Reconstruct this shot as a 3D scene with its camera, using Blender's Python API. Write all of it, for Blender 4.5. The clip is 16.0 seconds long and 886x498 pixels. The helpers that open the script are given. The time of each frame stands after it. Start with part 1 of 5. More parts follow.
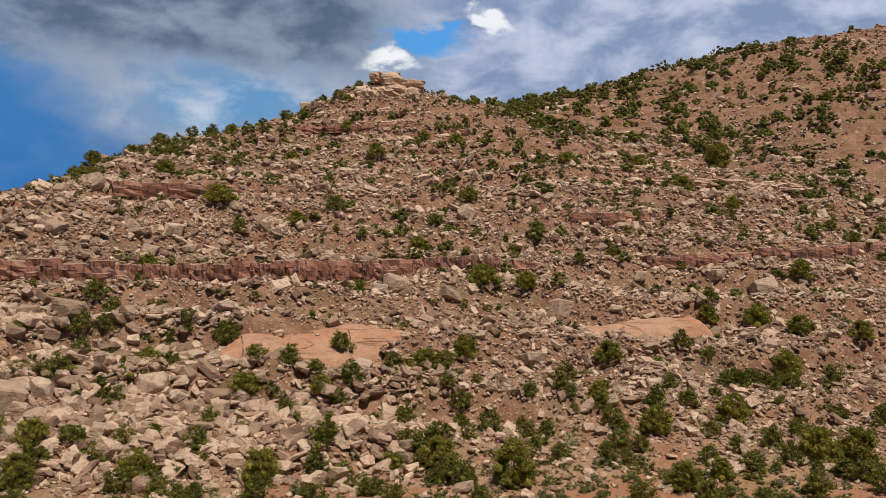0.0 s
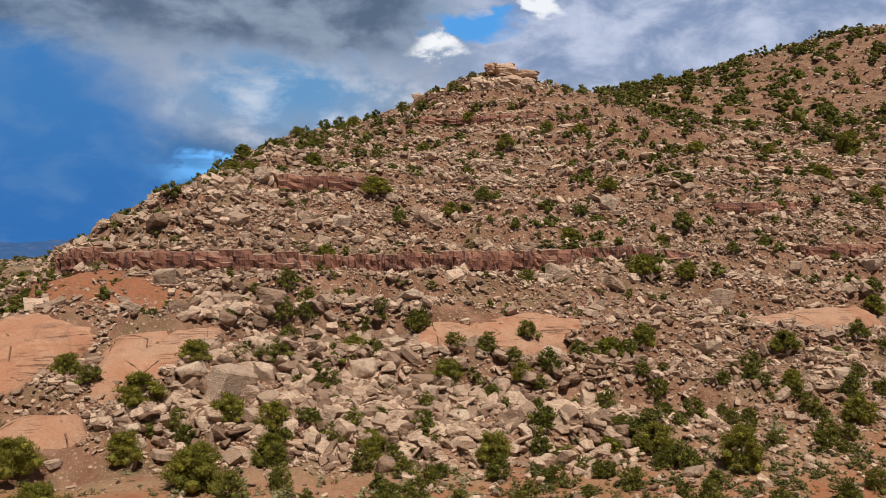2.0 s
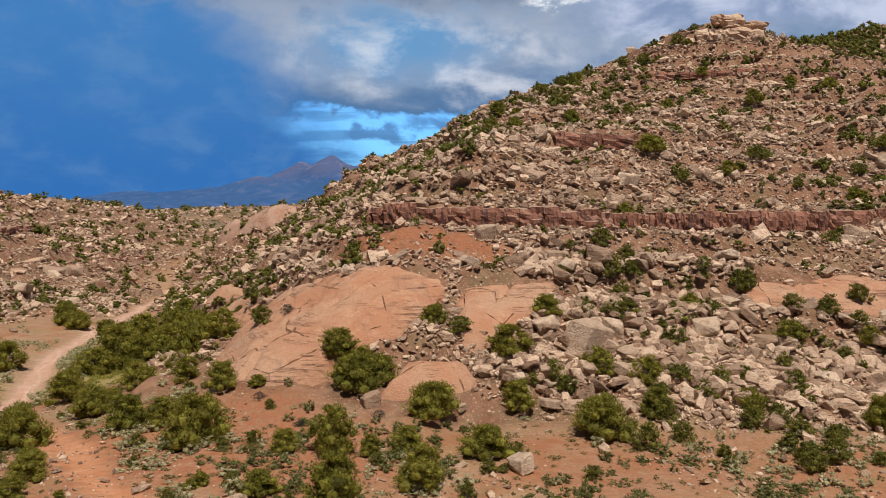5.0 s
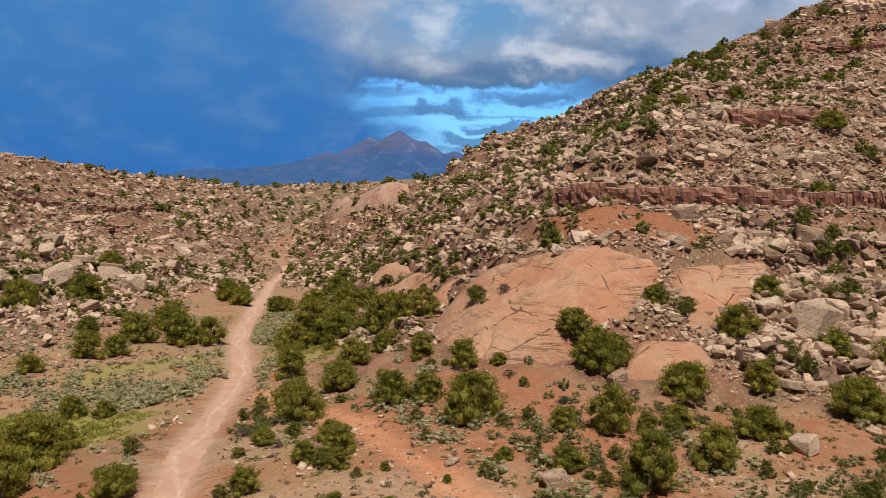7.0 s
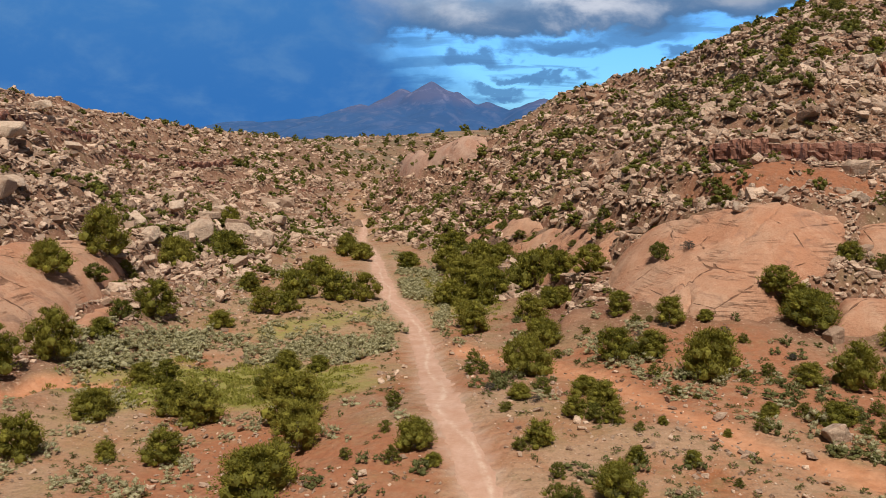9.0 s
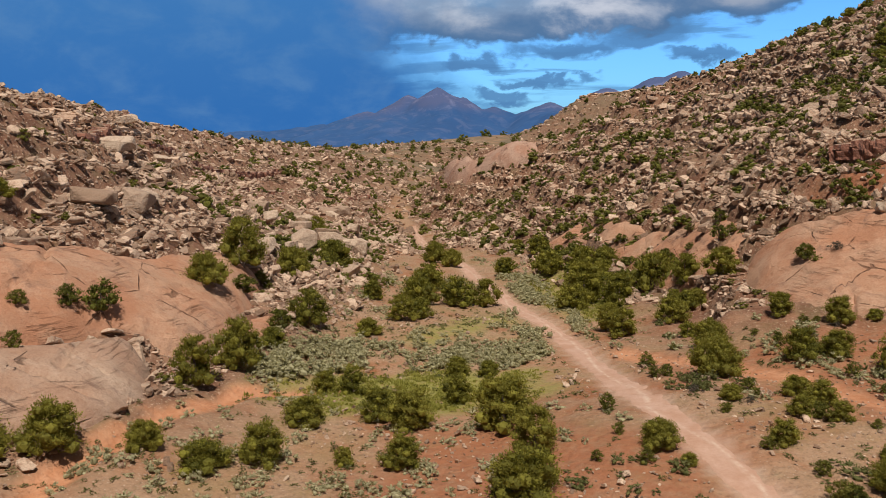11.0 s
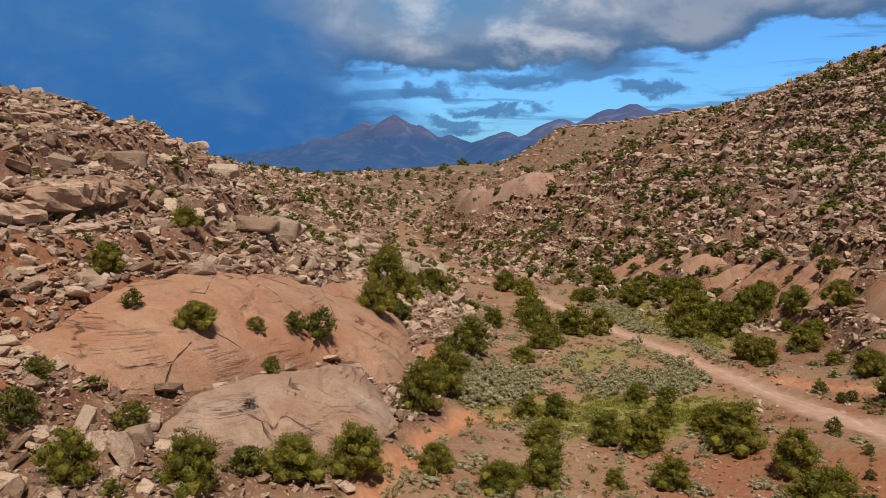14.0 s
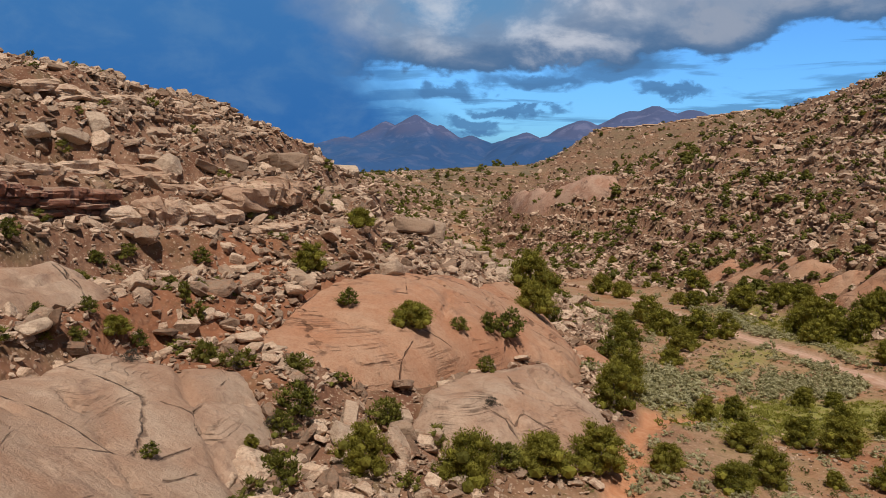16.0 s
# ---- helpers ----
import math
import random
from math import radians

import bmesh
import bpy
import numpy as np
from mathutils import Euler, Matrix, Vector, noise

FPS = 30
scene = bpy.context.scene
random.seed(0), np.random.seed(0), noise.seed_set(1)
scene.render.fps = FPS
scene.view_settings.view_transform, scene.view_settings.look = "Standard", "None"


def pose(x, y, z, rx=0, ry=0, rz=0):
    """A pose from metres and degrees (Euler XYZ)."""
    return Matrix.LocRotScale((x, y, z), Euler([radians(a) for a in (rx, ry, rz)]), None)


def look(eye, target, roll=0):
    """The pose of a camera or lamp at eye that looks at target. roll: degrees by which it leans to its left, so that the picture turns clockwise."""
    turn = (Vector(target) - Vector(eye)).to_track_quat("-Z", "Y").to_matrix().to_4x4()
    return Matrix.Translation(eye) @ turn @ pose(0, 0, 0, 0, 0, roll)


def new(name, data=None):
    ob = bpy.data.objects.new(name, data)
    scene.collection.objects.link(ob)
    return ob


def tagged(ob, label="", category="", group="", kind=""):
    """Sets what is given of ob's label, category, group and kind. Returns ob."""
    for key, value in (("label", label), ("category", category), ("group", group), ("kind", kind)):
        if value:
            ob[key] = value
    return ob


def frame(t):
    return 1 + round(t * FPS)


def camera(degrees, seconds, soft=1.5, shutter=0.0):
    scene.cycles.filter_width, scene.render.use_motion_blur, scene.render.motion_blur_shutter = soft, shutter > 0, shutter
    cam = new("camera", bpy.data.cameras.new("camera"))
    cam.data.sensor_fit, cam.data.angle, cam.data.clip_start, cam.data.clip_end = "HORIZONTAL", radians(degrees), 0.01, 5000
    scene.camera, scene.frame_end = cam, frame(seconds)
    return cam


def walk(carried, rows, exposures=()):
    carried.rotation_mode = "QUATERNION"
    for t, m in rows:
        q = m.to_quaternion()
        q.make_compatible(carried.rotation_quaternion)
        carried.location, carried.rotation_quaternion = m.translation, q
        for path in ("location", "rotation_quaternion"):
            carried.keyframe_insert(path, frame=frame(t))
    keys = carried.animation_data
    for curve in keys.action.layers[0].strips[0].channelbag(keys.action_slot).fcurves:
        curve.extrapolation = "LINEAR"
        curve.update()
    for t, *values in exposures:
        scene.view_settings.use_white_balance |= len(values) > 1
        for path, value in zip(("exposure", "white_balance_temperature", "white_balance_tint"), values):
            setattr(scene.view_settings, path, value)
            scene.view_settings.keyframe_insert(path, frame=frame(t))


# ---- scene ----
cam = camera(57.3, 16.0, soft=0.55, shutter=0.1)
PATH = [
    (0, (-0.574, 0.656, 14.586), (-0.558, 2.655, 14.647), 0.5),
    (0.5, (-3.452, 0.036, 14.655), (-3.465, 2.035, 14.714), 0.2),
    (1, (-6.363, -0.554, 14.721), (-6.397, 1.445, 14.778), 0.5),
    (1.5, (-9.283, -1.129, 14.77), (-9.345, 0.87, 14.817), 1.1),
    (2, (-12.229, -1.753, 14.827), (-12.334, 0.244, 14.854), 0.5),
    (2.5, (-15.233, -2.434, 14.886), (-15.406, -0.442, 14.902), 0.6),
    (3, (-18.365, -3.056, 14.933), (-18.591, -1.069, 14.924), 1.3),
    (3.5, (-21.468, -3.577, 14.949), (-21.781, -1.604, 14.872), 2.0),
    (4, (-24.515, -4.071, 14.959), (-24.858, -2.102, 14.875), 1.7),
    (4.2, (-25.713, -4.32, 14.965), (-26.059, -2.352, 14.88), 1.7),
    (6.3, (-38.251, -7.865, 15.053), (-38.733, -5.928, 14.912), 0.6),
    (6.5, (-39.43, -8.239, 15.081), (-39.93, -6.308, 14.929), 0.7),
    (7, (-42.371, -9.381, 15.229), (-42.902, -7.459, 15.072), 1.0),
    (7.5, (-45.353, -10.561, 15.376), (-45.928, -8.654, 15.197), 0.5),
    (8, (-48.452, -11.666, 15.506), (-49.044, -9.77, 15.268), 0.6),
    (8.5, (-51.527, -12.697, 15.594), (-52.124, -10.806, 15.335), 0.6),
    (9, (-54.613, -13.98, 15.633), (-55.211, -12.091, 15.357), 0.6),
    (9.5, (-57.526, -15.105, 15.667), (-58.129, -13.218, 15.388), -0.1),
    (10, (-60.432, -16.135, 15.677), (-61.055, -14.255, 15.399), -0.2),
    (10.2, (-61.535, -16.627, 15.683), (-62.159, -14.747, 15.406), -0.4),
    (12.3, (-73.481, -22.14, 16.222), (-74.033, -20.229, 16.01), -0.1),
    (12.5, (-74.603, -22.654, 16.256), (-75.132, -20.737, 16.05), 0.0),
    (13, (-77.419, -23.998, 16.368), (-77.922, -22.073, 16.161), 0.4),
    (13.5, (-80.267, -25.388, 16.457), (-80.77, -23.463, 16.256), 0.4),
    (14, (-83.172, -26.701, 16.541), (-83.673, -24.775, 16.344), 0.5),
    (14.5, (-86.134, -27.83, 16.572), (-86.635, -25.904, 16.374), 0.6),
    (15, (-89.115, -28.916, 16.6), (-89.615, -26.99, 16.402), 0.9),
    (15.5, (-92.122, -30.147, 16.639), (-92.632, -28.223, 16.44), 0.9),
    (16, (-95.066, -31.313, 16.678), (-95.608, -29.398, 16.481), 1.1),
]
walk(cam, [(t, look(eye, target, roll)) for t, eye, target, roll in PATH],
     exposures=((0, -.05), (4, .04), (9.5, .06), (12.5, -.17), (16, -.2)))

# ---- sky and sun ----
SUN_AZIMUTH, SUN_HEIGHT = 158.0, 63.0   # degrees from north, clockwise


def make_world():
    world = bpy.data.worlds.new("sky")
    scene.world = world
    world.use_nodes = True
    n, l = world.node_tree.nodes, world.node_tree.links
    n.clear()

    def calc(op, a, b=None, c=None):
        o = n.new("ShaderNodeMath")
        o.operation = op
        for k, v in enumerate((a, b, c)):
            if v is None:
                continue
            if isinstance(v, (int, float)):
                o.inputs[k].default_value = v
            else:
                l.new(v, o.inputs[k])
        return o.outputs[0]

    def span(v, a, b, c=0.0, d=1.0):
        o = n.new("ShaderNodeMapRange")
        o.interpolation_type = "SMOOTHSTEP"
        l.new(v, o.inputs[0])
        for k, w in zip((1, 2, 3, 4), (a, b, c, d)):
            o.inputs[k].default_value = w
        return o.outputs[0]

    def mix(f, a, b):
        o = n.new("ShaderNodeMix")
        o.data_type = "RGBA"
        for k, v in ((0, f), (6, a), (7, b)):
            if isinstance(v, tuple):
                o.inputs[k].default_value = (*v, 1)
            elif isinstance(v, (int, float)):
                o.inputs[k].default_value = v
            else:
                l.new(v, o.inputs[k])
        return o.outputs[2]

    def cloud_noise(vec, scale, detail, rough, distort=0.0):
        o = n.new("ShaderNodeTexNoise")
        l.new(vec, o.inputs["Vector"])
        o.inputs["Scale"].default_value, o.inputs["Detail"].default_value = scale, detail
        o.inputs["Roughness"].default_value, o.inputs["Distortion"].default_value = rough, distort
        return o.outputs[0]

    coord = n.new("ShaderNodeTexCoord")
    sep = n.new("ShaderNodeSeparateXYZ")
    l.new(coord.outputs["Generated"], sep.inputs[0])
    x, y, z = sep.outputs
    azim = calc("MULTIPLY", calc("ARCTAN2", x, y), 180 / math.pi)      # degrees, east of north
    elev = calc("MULTIPLY", calc("ARCSINE", z), 180 / math.pi)
    def place(ka, ke, shift=0.0):
        o = n.new("ShaderNodeCombineXYZ")
        l.new(calc("MULTIPLY", calc("ADD", azim, shift), ka), o.inputs[0])
        l.new(calc("MULTIPLY", elev, ke), o.inputs[1])
        return o.outputs[0]

    big = cloud_noise(place(.07, .13), 1.0, 4, .5, .3)
    puff = cloud_noise(place(.20, .34, 40), 1.0, 8, .58, .25)
    lumps = cloud_noise(place(.42, .62, 17), 1.0, 6, .55, .2)
    streak = cloud_noise(place(.09, .80, 11), 1.0, 6, .55, .5)

    sky = n.new("ShaderNodeTexSky")
    sky.sky_type = "NISHITA"
    sky.sun_disc = False
    sky.sun_elevation, sky.sun_rotation = radians(SUN_HEIGHT), radians(SUN_AZIMUTH)
    gain = n.new("ShaderNodeMix")
    gain.data_type, gain.blend_type = "RGBA", "MULTIPLY"
    gain.inputs[0].default_value = 1
    l.new(sky.outputs[0], gain.inputs[6])
    gain.inputs[7].default_value = (0.056, 0.122, 0.205, 1)
    clear = gain.outputs[2]

    def wobble(v, tex, size):
        return calc("ADD", v, calc("MULTIPLY", calc("SUBTRACT", tex, .5), size))

    az, el = wobble(wobble(azim, big, 9.0), lumps, 5.0), wobble(wobble(elev, puff, 4.5), lumps, 1.6)

    def patch(a, e, wide, high, soft=.5):
        """A cloud round a place of the sky, with a billowed edge."""
        da = calc("MULTIPLY", calc("SUBTRACT", az, a), 1 / wide)
        de = calc("MULTIPLY", calc("SUBTRACT", el, e), 1 / high)
        return span(calc("SQRT", calc("ADD", calc("MULTIPLY", da, da), calc("MULTIPLY", de, de))), 1.0, 1.0 - soft)

    # open blue under the cloud bank, with thin dark streaks
    ahead = mix(span(streak, .50, .60, 0.0, .75), clear, (0.11, 0.30, 0.58))
    for a, e, wide, high in ((-9.5, 6.2, 4.0, .9), (-4.5, 7.0, 4.5, 1.1), (-.8, 5.6, 3.8, .55), (-10.5, 4.1, 3.2, .5), (-15, 5.2, 3.4, .7), (-13, 3.0, 3.5, .45), (8, 5.0, 3.0, .4)):
        ahead = mix(calc("MULTIPLY", patch(a, e, wide, high), .85), ahead, (0.085, 0.225, 0.47))
    # the bank: dark flat base, paler billows above
    edge = calc("ADD", span(azim, 2.0, 8.0, 7.3, 9.4), span(azim, -15.0, -8.0, -1.0, 0.0))
    over = calc("SUBTRACT", el, edge)
    body = mix(span(over, .3, 3.0), (0.085, 0.185, 0.36), (0.28, 0.36, 0.50))
    body = mix(calc("MULTIPLY", span(puff, .46, .66), span(over, .8, 2.5)), body, (0.33, 0.39, 0.51))
    body = mix(calc("MULTIPLY", span(lumps, .52, .70, 0.0, .6), span(over, .6, 2.0)), body, (0.17, 0.27, 0.44))
    body = mix(calc("MULTIPLY", patch(-8, 10.6, 9, 3.2, .7), span(puff, .38, .62)), body, (0.58, 0.62, 0.72))
    ahead = mix(span(over, -.1, .55), ahead, body)
    # lavender cloud to the north-east, grey cloud overhead, bright torn edges between
    high = mix(span(puff, .36, .66), (0.23, 0.31, 0.49), (0.54, 0.60, 0.77))
    ahead = mix(calc("MULTIPLY", span(el, 11.2, 13.0), span(azim, -4.0, 2.0)), ahead, high)
    pale = mix(span(puff, .40, .68), (0.14, 0.32, 0.57), (0.56, 0.64, 0.77))
    ahead = mix(patch(-15, 11.2, 10, 3.6, .8), ahead, pale)
    ahead = mix(patch(-1, 16.2, 3.6, 1.2, .5), ahead, (0.10, 0.36, 0.80))
    ahead = mix(patch(-3.2, 14.7, 2.8, .9, .6), ahead, (0.92, 0.94, 0.97))
    ahead = mix(patch(3.0, 17.4, 2.2, .8, .6), ahead, (0.88, 0.91, 0.96))
    grey = mix(span(puff, .36, .68), (0.10, 0.145, 0.23), (0.27, 0.34, 0.45))
    ahead = mix(calc("MULTIPLY", span(el, 13.4, 15.2), span(az, -3.0, -7.0)), ahead, grey)
    # rain-dark veil to the west
    storm = calc("MULTIPLY", span(calc("ADD", az, calc("MULTIPLY", elev, .9)), -10.5, -18.0), span(azim, -130.0, -90.0))
    veil = mix(span(elev, 0.0, 13.0), (0.034, 0.160, 0.46), (0.055, 0.205, 0.50))
    veil = mix(span(puff, .42, .72, 0.0, .45), veil, (0.13, 0.28, 0.52))
    veil = mix(calc("MULTIPLY", span(el, 12.6, 15.0), .9), veil, grey)
    ahead = mix(storm, ahead, veil)
    # brighter broken overcast behind and above
    open_sky = mix(span(puff, 0.35, 0.7), (0.045, 0.05, 0.062), (.125, .13, .14))
    behind = span(calc("ADD", elev, span(calc("ABSOLUTE", azim), 60.0, 140.0, 0.0, 25.0)), 22.0, 46.0)
    whole = mix(behind, ahead, open_sky)
    bg = n.new("ShaderNodeBackground")
    out = n.new("ShaderNodeOutputWorld")
    l.new(whole, bg.inputs[0])
    bg.inputs[1].default_value = 1.0
    l.new(bg.outputs[0], out.inputs[0])


make_world()
sun = new("sun", bpy.data.lights.new("sun", "SUN"))
sun.data.energy, sun.data.angle, sun.data.color = 5.0, radians(1.5), (1.0, 0.94, 0.875)
sun.matrix_world = look((0, 0, 200), (-200 * math.sin(radians(SUN_AZIMUTH)) / math.tan(radians(SUN_HEIGHT)),
                                      -200 * math.cos(radians(SUN_AZIMUTH)) / math.tan(radians(SUN_HEIGHT)), 0))

# ---- materials ----


class Nodes:
    """A material with short calls for its nodes."""

    def __init__(self, name, rough=0.9):
        self.m = bpy.data.materials.new(name)
        self.m.use_nodes = True
        self.n, self.l = self.m.node_tree.nodes, self.m.node_tree.links
        self.b = self.n["Principled BSDF"]
        self.b.inputs["Roughness"].default_value = rough
        self.b.inputs["Specular IOR Level"].default_value = 0.25
        self.pos = self.n.new("ShaderNodeNewGeometry").outputs["Position"]
        self.bump_in = None

    def put(self, v, socket):
        if isinstance(v, tuple):
            socket.default_value = (*v, 1) if len(v) == 3 else v
        elif isinstance(v, (int, float)):
            socket.default_value = v
        else:
            self.l.new(v, socket)

    def noise(self, scale, detail=4, rough=0.55, distort=0.0, stretch=None):
        o = self.n.new("ShaderNodeTexNoise")
        vec = self.pos
        if stretch:
            mp = self.n.new("ShaderNodeMapping")
            mp.inputs["Scale"].default_value = stretch
            self.l.new(self.pos, mp.inputs[0])
            vec = mp.outputs[0]
        self.l.new(vec, o.inputs["Vector"])
        o.inputs["Scale"].default_value, o.inputs["Detail"].default_value = scale, detail
        o.inputs["Roughness"].default_value, o.inputs["Distortion"].default_value = rough, distort
        return o.outputs[0]

    def cells(self, scale, feature="F1"):
        o = self.n.new("ShaderNodeTexVoronoi")
        o.feature = feature
        self.l.new(self.pos, o.inputs["Vector"])
        o.inputs["Scale"].default_value = scale
        return o

    def attr(self, name):
        o = self.n.new("ShaderNodeAttribute")
        o.attribute_name = name
        return o.outputs["Fac"]

    def span(self, v, a, b, c=0.0, d=1.0):
        o = self.n.new("ShaderNodeMapRange")
        self.put(v, o.inputs[0])
        for k, w in zip((1, 2, 3, 4), (a, b, c, d)):
            o.inputs[k].default_value = w
        return o.outputs[0]

    def mix(self, f, a, b, kind="MIX"):
        o = self.n.new("ShaderNodeMix")
        o.data_type, o.blend_type = "RGBA", kind
        self.put(f, o.inputs[0]), self.put(a, o.inputs[6]), self.put(b, o.inputs[7])
        return o.outputs[2]

    def calc(self, op, a, b=0.0):
        o = self.n.new("ShaderNodeMath")
        o.operation = op
        self.put(a, o.inputs[0]), self.put(b, o.inputs[1])
        return o.outputs[0]

    def island(self):
        return self.n.new("ShaderNodeNewGeometry").outputs["Random Per Island"]

    def one(self):
        return self.n.new("ShaderNodeObjectInfo").outputs["Random"]

    def finish(self, colour, height=None, depth=0.1, strength=0.6):
        self.put(colour, self.b.inputs["Base Color"])
        if height is not None:
            o = self.n.new("ShaderNodeBump")
            o.inputs["Strength"].default_value, o.inputs["Distance"].default_value = strength, depth
            self.l.new(height, o.inputs["Height"])
            self.l.new(o.outputs[0], self.b.inputs["Normal"])
        return self.m


def ground_material():
    k = Nodes("desert_ground", 0.95)
    big, mid, fine = k.noise(0.05, 4), k.noise(0.35, 5), k.noise(3.0, 4, 0.65)
    stones = k.cells(2.3)
    soil = k.mix(k.span(mid, .35, .65), (.28, .108, .045), (.35, .168, .085))
    gravel = k.mix(fine, (.25, .142, .08), (.41, .262, .16))
    patch = k.span(k.calc("ADD", k.calc("MULTIPLY", big, 0.5), k.calc("MULTIPLY", mid, 0.6)), .42, .60)
    flat = k.mix(patch, soil, gravel)
    flat = k.mix(k.span(k.noise(.14, 6, .68), .50, .62, 0.0, .75), flat, k.mix(fine, (.22, .14, .06), (.33, .22, .11)))
    pebble = k.cells(5.5)
    worn = k.calc("MULTIPLY", k.calc("SUBTRACT", k.noise(9.0, 4, .7), .5), .8)
    pebbly = k.calc("ADD", pebble.outputs["Distance"], worn)
    flat = k.mix(k.span(pebbly, .10, .26, .75, 0.0), flat, k.mix(pebble.outputs["Color"], (.24, .15, .09), (.52, .40, .30)))
    flat = k.mix(k.span(k.noise(.9, 6, .7), .53, .66, 0.0, .6), flat, (.20, .145, .07))
    flat = k.mix(k.span(k.noise(4.2, 6, .75), .53, .63, 0.0, .5), flat, (.13, .078, .042))
    crumb = k.cells(8.5)
    flat = k.mix(k.span(crumb.outputs["Distance"], .08, .20, .7, 0.0), flat, k.mix(crumb.outputs["Color"], (.16, .10, .06), (.50, .38, .28)))
    # slope soil: reddish brown, darkened so gaps between rocks look shaded
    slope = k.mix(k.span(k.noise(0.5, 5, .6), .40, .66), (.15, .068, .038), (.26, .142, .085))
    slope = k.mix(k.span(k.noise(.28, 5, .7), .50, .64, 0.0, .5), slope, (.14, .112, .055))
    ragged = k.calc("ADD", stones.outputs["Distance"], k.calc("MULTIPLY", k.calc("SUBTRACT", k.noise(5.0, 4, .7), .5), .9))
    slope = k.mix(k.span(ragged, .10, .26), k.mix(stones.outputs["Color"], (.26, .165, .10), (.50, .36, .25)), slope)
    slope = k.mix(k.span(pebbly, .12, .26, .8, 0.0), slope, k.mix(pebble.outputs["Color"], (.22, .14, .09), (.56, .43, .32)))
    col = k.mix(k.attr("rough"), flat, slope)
    col = k.mix(k.calc("MULTIPLY", k.attr("scrub"), k.span(k.noise(.06, 6, .7), .40, .56)), col, (.15, .115, .07))
    col = k.mix(k.calc("MULTIPLY", k.attr("red"), k.span(k.noise(1.3, 5, .7), .30, .55, .2, .9)), col, k.mix(fine, (.24, .085, .038), (.33, .135, .066)))
    grass = k.calc("MULTIPLY", k.attr("grass"), k.span(k.noise(1.2, 5, .7), .30, .48))
    col = k.mix(grass, col, k.mix(fine, (.17, .165, .035), (.30, .26, .075)))
    col = k.mix(k.attr("path"), col, k.mix(k.span(k.noise(1.1, 5, .65), .35, .65), (.40, .165, .075), (.50, .25, .135)))
    track = k.mix(k.span(k.noise(0.9, 4), .35, .65), (.44, .265, .175), (.52, .37, .28))
    col = k.mix(k.attr("track"), col, track)
    return k.finish(col, k.calc("ADD", k.calc("MULTIPLY", k.noise(1.4, 6, .7), 1.0), k.calc("MULTIPLY", stones.outputs["Distance"], -.5)), .25, .8)


def track_material():
    k = Nodes("track_dirt", 0.95)
    broad, fine = k.noise(.7, 5, .65), k.noise(5.0, 4, .7)
    col = k.mix(k.span(broad, .35, .65), (.41, .235, .155), (.49, .315, .23))
    col = k.mix(k.span(fine, .45, .75, 0.0, .5), col, (.36, .20, .125))
    col = k.mix(k.calc("MULTIPLY", k.attr("rut"), k.span(k.noise(1.6, 5, .7), .38, .6)), col, (.54, .39, .29))
    return k.finish(col, k.calc("ADD", fine, k.noise(1.5, 4, .6)), .08, .7)


def rock_material(name, light, dark, stain, per_object=False):
    k = Nodes(name, 0.88)
    rnd = k.one() if per_object else k.island()
    shift, patch, grain = k.noise(0.8, 5, .65), k.noise(2.4, 5, .7), k.noise(9.0, 3, .65)
    tone = k.calc("ADD", k.calc("MULTIPLY", rnd, .75), k.calc("MULTIPLY", shift, .35))
    col = k.mix(k.span(tone, .15, .85), dark, light)
    col = k.mix(k.span(patch, .50, .66, 0.0, .75), col, stain)
    col = k.mix(k.span(grain, .45, .75, .0, .45), col, tuple(c * .5 for c in dark))
    bed = k.noise(1.4, 3, .6, .3, (0.5, 0.5, 4.0))
    col = k.mix(k.span(bed, .56, .64, 0.0, .35), col, stain)
    return k.finish(col, k.calc("ADD", k.calc("ADD", k.calc("MULTIPLY", bed, .5), k.calc("MULTIPLY", grain, .5)), k.calc("MULTIPLY", patch, 1.6)), .2, .8)


